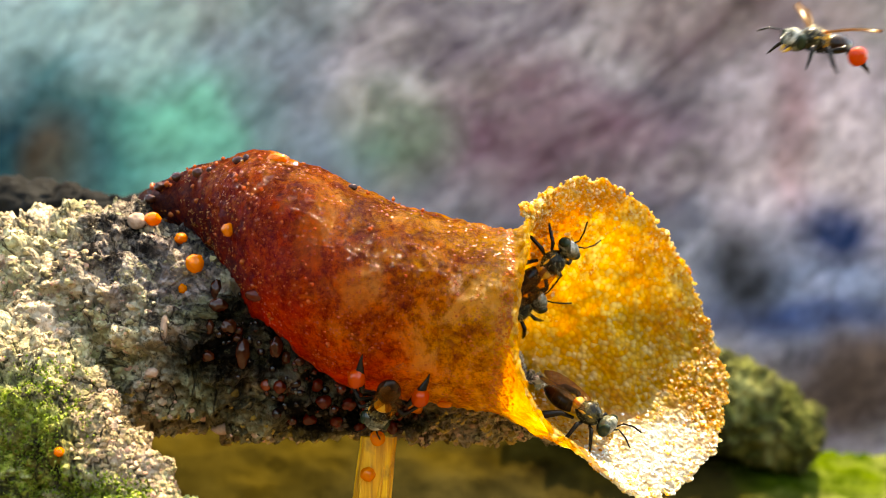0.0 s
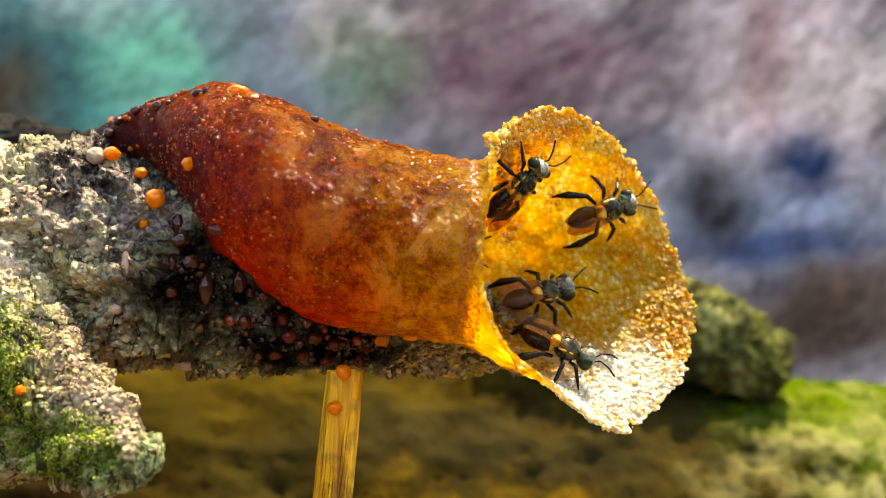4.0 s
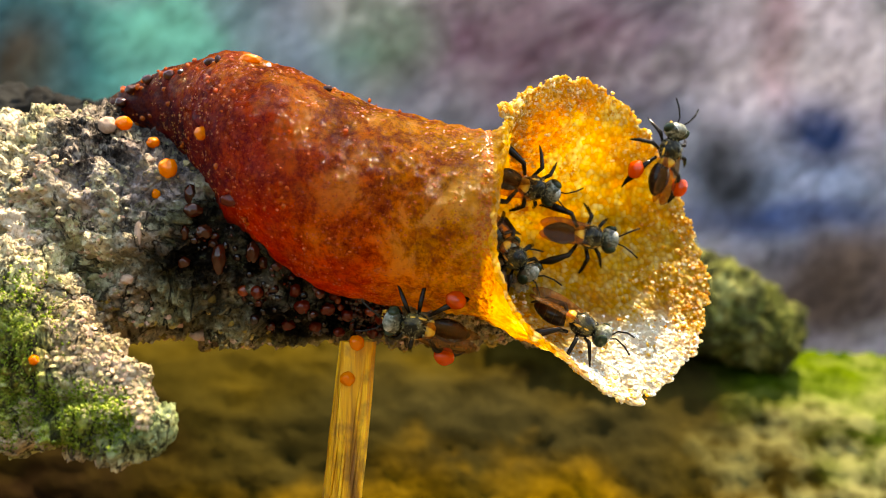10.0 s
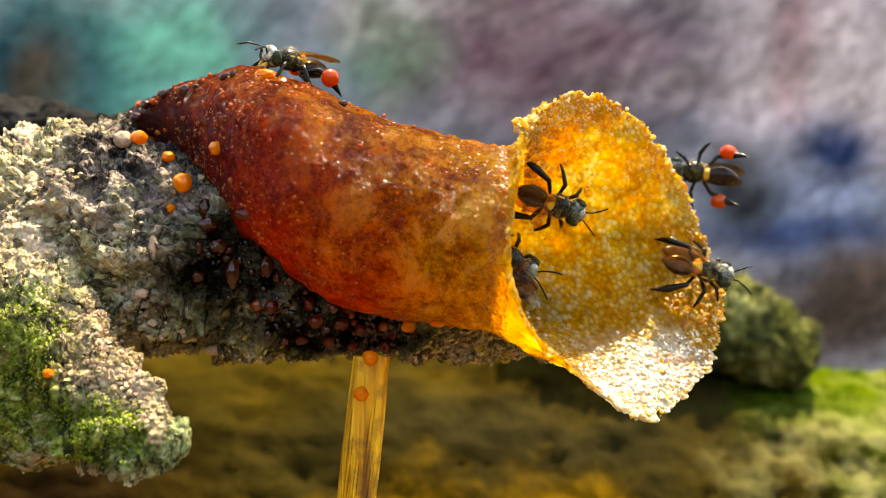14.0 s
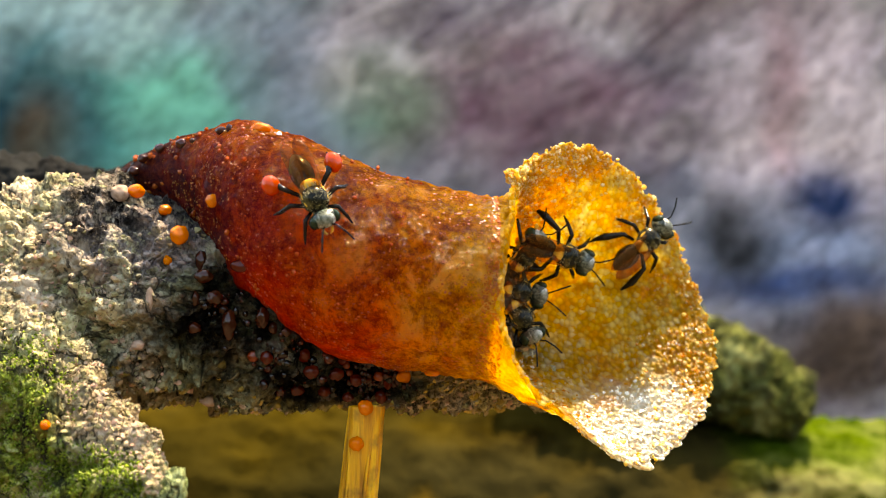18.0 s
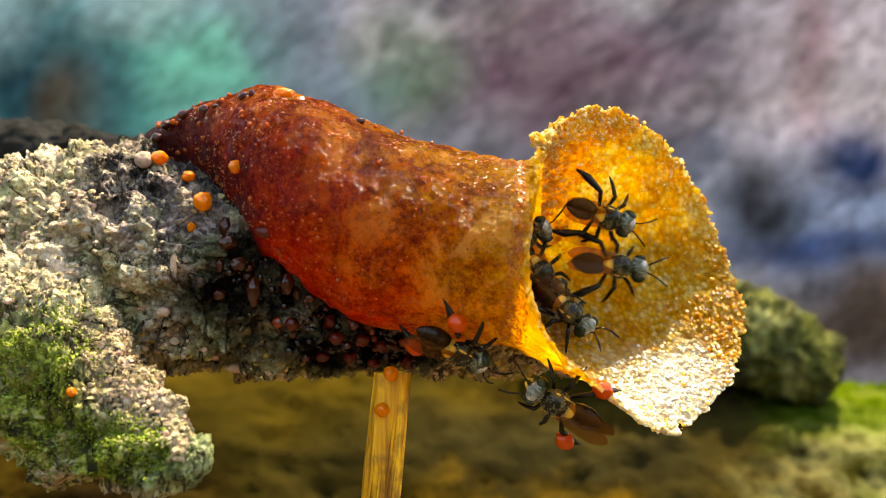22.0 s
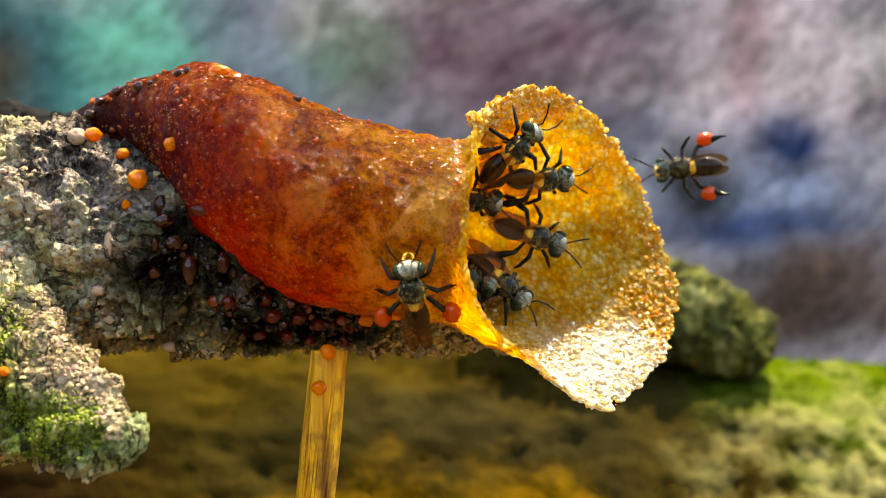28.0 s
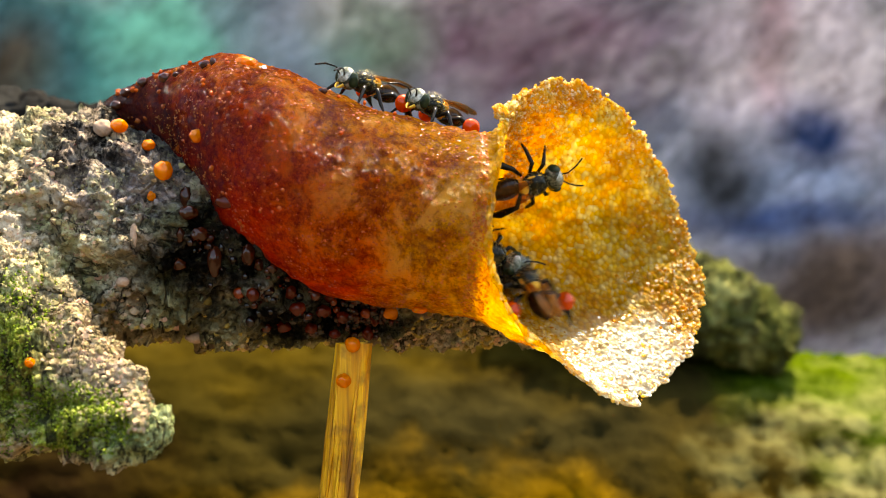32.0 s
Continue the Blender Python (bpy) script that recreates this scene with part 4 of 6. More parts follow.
def dress_branch():
    limb, fork = (next(c for c in BRANCH.children if c.name.startswith(k)) for k in ("limb", "fork"))
    dry = lambda p: patch(p, (-7.5, 0, 0), (9.8, 1, 5.4)) > 1 and patch(p, (-17, 0, 6.4), (5.0, 1, 2.0)) > 1

    def on_limb(p, n, rng):
        return -34 < p.x < 4 and n.y < 0.35 and dry(p) and fbm(p * 0.25, 3) > rng.uniform(-0.35, 0.1)

    def green(p, low, high, rng):
        return patch(p, (-21.9, 0, -5.0), (3.6, 1, 4.6)) < rng.uniform(low, high) or patch(p, (-18.0, 0, -7.8), (3.8, 1, 1.8)) < rng.uniform(low, high)

    def on_fork(p, n, rng):
        return -34 < p.x < -13.6 and n.y < 0.3 and fbm(p * 0.3 + Vector((4, 0, 0)), 3) > rng.uniform(-0.4, 0.1) and not green(p, 0.5, 1.3, rng) and p.z > -8.2

    def mossy(p, n, rng):
        return n.y < 0.3 and green(p, 0.4, 1.15, rng) and fbm(p * 0.45, 3) > rng.uniform(-0.5, 0.1)

    def underside(p, n, rng):
        return -20 < p.x < 3 and p.z < -2.5 and n.z < -0.45 and n.y < 0.3 and patch(p, (-6.5, 0, -1.5), (6.5, 1, 3.6)) > 1

    part("lichen_crust", from_bm("lichen_limb", scatter(limb, 6000, 31, on_limb, crumb_shape(0.05, 0.26)), LICHEN, False), BRANCH, "crumbly cream and pink lichen crust", kind="stuff")
    part("lichen_crust", from_bm("lichen_fork", scatter(fork, 4000, 32, on_fork, crumb_shape(0.05, 0.24)), LICHEN, False), BRANCH, "crumbly cream and pink lichen crust", kind="stuff")
    part("ochre_crust", from_bm("ochre_limb", scatter(limb, 900, 33, underside, crumb_shape(0.06, 0.36)), OCHRE, False), BRANCH, "ochre crust along the underside", kind="stuff")
    def wet(p, n, rng):
        return n.y < 0.25 and (patch(p, (-6.8, 0, -2.4), (5.6, 1, 2.4)) < rng.uniform(0.2, 1.1) or patch(p, (-12.2, 0, 0.8), (1.6, 1, 3.2)) < rng.uniform(0.1, 0.8)) and fbm(p * 0.8, 2) > rng.uniform(-0.3, 0.2)

    part("resin_crust", from_bm("resin_crust", scatter(limb, 330, 35, wet, bead_shape(0.06, 0.30, 2)), WET_BEAD), BRANCH, "clustered wet dark red resin beads", kind="stuff")
    part("moss", from_bm("moss_fork", scatter(fork, 8000, 34, mossy, leaf_shape(0.08, 0.26)), LEAFLET), BRANCH, "short bright green moss", kind="stuff")


def dress_moss(ob, count, seed, low, high):
    wood = ob.children[0]
    keep = lambda p, n, rng: n.y < 0.4 and p.y < 160 and p.x > -6 and fbm(p * 0.2, 3) > rng.uniform(-0.6, 0.2)
    part("moss", from_bm("moss_tufts", scatter(wood, count, seed, keep, leaf_shape(low, high)), DULL_MOSS), ob, "ragged dark green moss", kind="stuff")


dress_branch()
dress_moss(MOSS_STUB, 6000, 41, 0.2, 0.6)


# ---- wax crystals and sticky grains on the tube ----
def dress_tube():
    def fan(p, n, rng):
        rim = min(1.0, max(0.0, ((p.x - 8.0) / 7.2) ** 2 + ((p.z - 0.5) / 8.6) ** 2 * 0.9))
        return p.x > 3.4 and p.y > 62 and n.y < 0.5 and patch(p, (10.8, 0, -6.2), (4.8, 1, 2.6)) > rng.uniform(0.5, 1.0) and fbm(p * 0.5, 3) * 0.5 + rim > rng.uniform(0.3, 1.1)

    def lip(p, n, rng):
        return p.x > 3.5 and n.y < 0.6 and patch(p, (10.8, 0, -6.2), (4.8, 1, 2.6)) < rng.uniform(0.5, 1.2)

    def ridge(p, n, rng):
        return -18 < p.x < 2.2 and n.y < 0.2 and p.y < 67 and p.z > -4 and fbm(p * 0.4, 3) > rng.uniform(-0.5, 0.3)

    part("wax_crystal", from_bm("fan_crystal", scatter(TUBE_SKIN, 6500, 51, fan, crumb_shape(0.04, 0.16)), CRYSTAL, False), TUBE, "glistening yellow wax crystals on the mouth", kind="stuff")
    part("wax_crystal", from_bm("lip_crystal", scatter(TUBE_SKIN, 2000, 52, lip, crumb_shape(0.05, 0.18)), SUN_WHITE, False), TUBE, "wax crystals on the lower lip, painted white for sunlight", kind="stuff")
    part("sticky_grain", from_bm("sticky_grain", scatter(TUBE_SKIN, 5000, 53, ridge, crumb_shape(0.03, 0.11)), STICKY, False), TUBE, "tiny wet amber grains that sparkle", kind="stuff")


dress_tube()


# ---- bees ----
def shiny(name, colour, dark, rough, per_metre=2500, hair=None, gloss=0.13):
    m = Mat(name, rough=rough * 0.65, spec=gloss)
    n = m.noise(per_metre, 4, 0.65)
    c = m.mix(m.ramp(n, (0.35, 0.0), (0.65, 1.0)), dark, colour)
    if hair:
        c = m.mix(m.ramp(m.noise(per_metre * 0.35, 4, 0.7, at=m.place(shift=(0.01, 0.02, 0))), (0.5, 0.0), (0.62, 0.75)), c, hair)
    m.colour(c)
    m.bump(n, 0.03, 0.7)
    return m.m


def gaster_material():
    """Dark brown abdomen with narrow pale bands at the segment edges."""
    m = Mat("bee_abdomen", rough=0.18, spec=0.15)
    x = m.math("MULTIPLY", m.axis(0), 1000.0)
    wave = m.math("FRACT", m.math("MULTIPLY", m.math("ADD", x, 10.0), 2.3))
    n = m.noise(2500, 4, 0.6)
    c = m.mix(m.ramp(n, (0.35, 0.0), (0.65, 1.0)), (0.005, 0.003, 0.002), (0.022, 0.009, 0.004))
    m.colour(m.mix(m.ramp(wave, (0.84, 0.0), (0.92, 0.4)), c, (0.06, 0.035, 0.012)))
    m.bump(wave, 0.03, 0.6)
    return m.m


def wing_material():
    m = Mat("bee_wing", rough=0.2, spec=0.2)
    n = m.noise(1200, 4, 0.6, at=m.place(scale=(0.3, 1, 1)))
    m.colour(m.mix(n, (0.05, 0.022, 0.006), (0.16, 0.08, 0.025)))
    clear = m.add("BsdfTransparent", Color=(0.88, 0.66, 0.38))
    mx = m.add("MixShader", Fac=0.78)
    m.t.links.new(m.bsdf.outputs[0], mx.inputs[1])
    m.t.links.new(clear.outputs[0], mx.inputs[2])
    m.t.links.new(mx.outputs[0], m.out.inputs[0])
    return m.m


CHITIN = shiny("bee_black", (0.013, 0.010, 0.007), (0.004, 0.003, 0.002), 0.3)
THORAX = shiny("bee_thorax", (0.016, 0.014, 0.007), (0.004, 0.004, 0.002), 0.34, 2500, (0.13, 0.10, 0.03))
FACE = shiny("bee_face", (0.26, 0.26, 0.21), (0.04, 0.045, 0.025), 0.4, 3000, (0.66, 0.66, 0.60))
HEAD = shiny("bee_head", (0.035, 0.038, 0.024), (0.010, 0.012, 0.007), 0.3, 2500, (0.26, 0.28, 0.20), 0.4)
YELLOW = shiny("bee_yellow", (0.66, 0.37, 0.04), (0.30, 0.15, 0.015), 0.5)
EYE = shiny("bee_eye", (0.020, 0.030, 0.014), (0.006, 0.010, 0.005), 0.12)
HAIR = shiny("bee_hair", (0.34, 0.30, 0.17), (0.16, 0.13, 0.06), 0.7)
GASTER = gaster_material()
WING = wing_material()


def blob_mesh(name, centre, size, material, taper=0.0, turn=0.0, level=3, waist=0.0):
    """An insect's body part: an egg in mm, narrower towards its back by taper, with a flattened belly."""
    bm = bmesh.new()
    got = bmesh.ops.create_icosphere(bm, subdivisions=level, radius=1.0)
    for v in got["verts"]:
        c = v.co
        k = 1 - taper * max(0.0, -c.x) ** 1.5 - waist * max(0.0, c.x) ** 2
        z = c.z * (0.8 if c.z < 0 else 1.0)
        p = Vector((c.x * size[0], c.y * size[1] * k, z * size[2] * k))
        p.rotate(Euler((0, turn, 0)))
        v.co = (p + Vector(centre)) * MM
    return from_bm(name, bm, material)


def tube_mesh(name, points, radii, material, cols=8, per=4):
    """A thin jointed limb through points, in mm, with a radius at each."""
    pts = [Vector(p) for p in points]
    verts, rings = [], []
    for i in range(len(pts) - 1):
        for k in range(per + (1 if i == len(pts) - 2 else 0)):
            f = k / per
            rings.append((pts[i].lerp(pts[i + 1], f), radii[i] * (1 - f) + radii[i + 1] * f))
    for i, (p, r) in enumerate(rings):
        way = (rings[min(i + 1, len(rings) - 1)][0] - rings[max(i - 1, 0)][0]).normalized()
        side = way.cross(Vector((0.3, 0.2, 1))).normalized()
        up = side.cross(way)
        for j in range(cols):
            a = 2 * math.pi * j / cols
            verts.append((p + (side * math.cos(a) + up * math.sin(a)) * r) * MM)
    n = len(verts)
    faces = grid_faces(len(rings), cols)
    faces.append(tuple(range(cols)))
    faces.append(tuple(range(n - cols, n))[::-1])
    return mesh_of(name, verts, faces, material)


def wing_mesh(name, length, width, side):
    """A thin arched wing that points backwards from its root, with a rounded tip and raised veins."""
    verts, rows, cols = [], 22, 9
    for lift in (0.012, -0.012):
        for i in range(rows):
            f = i / (rows - 1)
            half = width * (0.22 + 0.78 * math.sin(math.pi * min(1, f * 0.72 + 0.02))) * math.sqrt(max(0.0, 1 - max(0.0, (f - 0.72) / 0.28) ** 2)) * 0.5
            for j in range(cols):
                g = j / (cols - 1) * 2 - 1
                vein = 0.02 if j in (0, 3, 6) and lift > 0 else 0.0
                verts.append(Vector((-length * f, side * g * max(half, 0.02), lift + vein - 0.10 * g * g + 0.12 * math.sin(math.pi * f))) * MM)
    k = rows * cols
    faces = grid_faces(rows, cols, closed=False, flip=side > 0) + [tuple(q + k for q in f) for f in grid_faces(rows, cols, closed=False, flip=side < 0)]
    rim = [j for j in range(cols)] + [i * cols + cols - 1 for i in range(1, rows)] + [(rows - 1) * cols + j for j in range(cols - 2, -1, -1)] + [i * cols for i in range(rows - 2, 0, -1)]
    for a, b in zip(rim, rim[1:] + rim[:1]):
        faces.append((a, b, b + k, a + k))
    return mesh_of(name, verts, faces, WING)


# Root of each leg on the thorax, then knee, shin end and foot relative to it, for the left side, in mm.
LEGS = (("foreleg", (0.55, 0.40, 0.70), [(0, 0, 0), (0.30, 0.45, 0.25), (0.70, 0.75, -0.30), (0.95, 0.90, -0.68)], [0.08, 0.11, 0.085, 0.035]),
        ("middle_leg", (0.10, 0.45, 0.65), [(0, 0, 0), (-0.05, 0.70, 0.35), (-0.15, 1.20, -0.25), (-0.30, 1.50, -0.63)], [0.09, 0.12, 0.10, 0.035]),
        ("hind_leg", (-0.40, 0.42, 0.65), [(0, 0, 0), (-0.55, 0.70, 0.40), (-1.35, 1.05, -0.05), (-1.80, 1.15, -0.40), (-2.10, 1.15, -0.62)], [0.09, 0.13, 0.22, 0.10, 0.03]))


def build_bee(loads):
    """A stingless bee about 5 mm long, head towards +x, feet at z = 0. Loads: material of the resin on its hind legs, or None."""
    bee = new("bee")
    abdomen = part("abdomen", blob_mesh("abdomen", (-1.46, 0, 0.95), (1.00, 0.58, 0.54), GASTER, 0.30, 0.10), bee, "dark brown banded abdomen")
    thorax = part("thorax", blob_mesh("thorax", (0.14, 0, 1.08), (0.76, 0.66, 0.64), THORAX, 0.25, 0.05), bee, "black thorax edged with yellowish hair")
    part("scutellum", blob_mesh("scutellum", (-0.50, 0, 1.30), (0.30, 0.44, 0.30), YELLOW), thorax, "dull yellow plate")
    part("waist", blob_mesh("waist", (-0.62, 0, 0.92), (0.36, 0.34, 0.36), YELLOW), thorax, "narrow yellow waist")
    for s in (1, -1):
        part("shoulder_band", blob_mesh("shoulder_band", (0.10, 0.52 * s, 1.32), (0.42, 0.07, 0.09), YELLOW, 0.3), thorax, "narrow yellow band")
    rng = random.Random(11)
    bm = bmesh.new()
    for i in range(170):
        a, b = rng.uniform(0, 2 * math.pi), rng.uniform(-0.1, 1.0)
        n = Vector((math.cos(a) * math.sqrt(1 - b * b), math.sin(a) * math.sqrt(1 - b * b), b))
        p = Vector((0.14 + n.x * 0.74, n.y * 0.64, 1.08 + n.z * 0.62))
        tip = p + (n + Vector((-0.5, rng.uniform(-0.4, 0.4), 0.1))) * rng.uniform(0.10, 0.2)
        s = Vector((-n.y, n.x, 0.2)).normalized() * 0.012
        u = n.cross(s).normalized() * 0.012
        vs = [bm.verts.new(q * MM) for q in (p + s, p - s + u, p - s - u, tip)]
        for f in ((0, 1, 3), (1, 2, 3), (2, 0, 3)):
            bm.faces.new([vs[q] for q in f])
    part("hair", from_bm("hair", bm, HAIR), thorax, "short pale hairs", kind="stuff")
    head = part("head", blob_mesh("head", (1.22, 0, 0.98), (0.44, 0.72, 0.60), HEAD, 0.0, 0.3, 3, 0.12), bee)
    part("face", blob_mesh("face", (1.30, 0, 1.06), (0.41, 0.56, 0.56), FACE, 0.0, 0.3, 3), head, "silvery grey haired face")
    for s in (1, -1):
        part("eye", blob_mesh("eye", (1.28, 0.54 * s, 1.02), (0.30, 0.21, 0.44), EYE, 0.0, 0.25), head, "dark green glossy eye")
        pts = [(1.64, 0.16 * s, 1.10), (1.92, 0.32 * s, 1.42), (2.40, 0.58 * s, 1.40), (2.85, 0.80 * s, 1.18)]
        part("antenna", tube_mesh("antenna", pts, [0.045, 0.04, 0.05, 0.045], CHITIN, 6, 4), head)
        part("mandible", tube_mesh("mandible", [(1.56, 0.24 * s, 0.68), (1.72, 0.16 * s, 0.52), (1.76, 0.03 * s, 0.44)], [0.09, 0.07, 0.02], YELLOW, 6, 3), head)
    for s in (1, -1):
        for nm, root, pts, radii in LEGS:
            leg = part(nm, tube_mesh(nm, [(x, y * s, z) for x, y, z in pts], radii, CHITIN, 8, 4), bee, at=Matrix.Translation(mm(root[0], root[1] * s, root[2])))
            if nm == "hind_leg" and loads:
                bm = bmesh.new()
                ball(bm, (-1.05, 1.12 * s, 0.16), (0.50, 0.42, 0.47), 2.0 + s, 0.12, 3)
                part("resin_load", from_bm("resin_load", bm, loads), leg, "glossy orange-red ball of resin")
        part("wing", wing_mesh("wing", 2.8, 0.74, s), bee, "smoky brown translucent wing", at=pose(-0.05 * MM, 0.40 * s * MM, (1.58 + 0.03 * s) * MM, 16 * s, 3, 3 * s))
    return bee


BEE_PLAIN = "black stingless bee with smoky brown wings crawling on the wax"
BEE_LOADED = "black stingless bee carrying orange resin balls on its hind legs"
BEES = {}


def make_bees():
    plain_bee, loaded_bee = build_bee(None), build_bee(RED_RESIN)
    first = {False: plain_bee, True: loaded_bee}
    used = set()
    for name, (loaded, rows) in BEE_ROWS.items():
        ob = first[loaded] if loaded not in used else copy_thing(first[loaded], Matrix())
        used.add(loaded)
        ob.scale = (1.08, 1.08, 1.08)
        BEES[name] = ob
    for name, ob in BEES.items():
        tagged(ob, BEE_LOADED if BEE_ROWS[name][0] else BEE_PLAIN, "bee", "bees at the nest entrance")


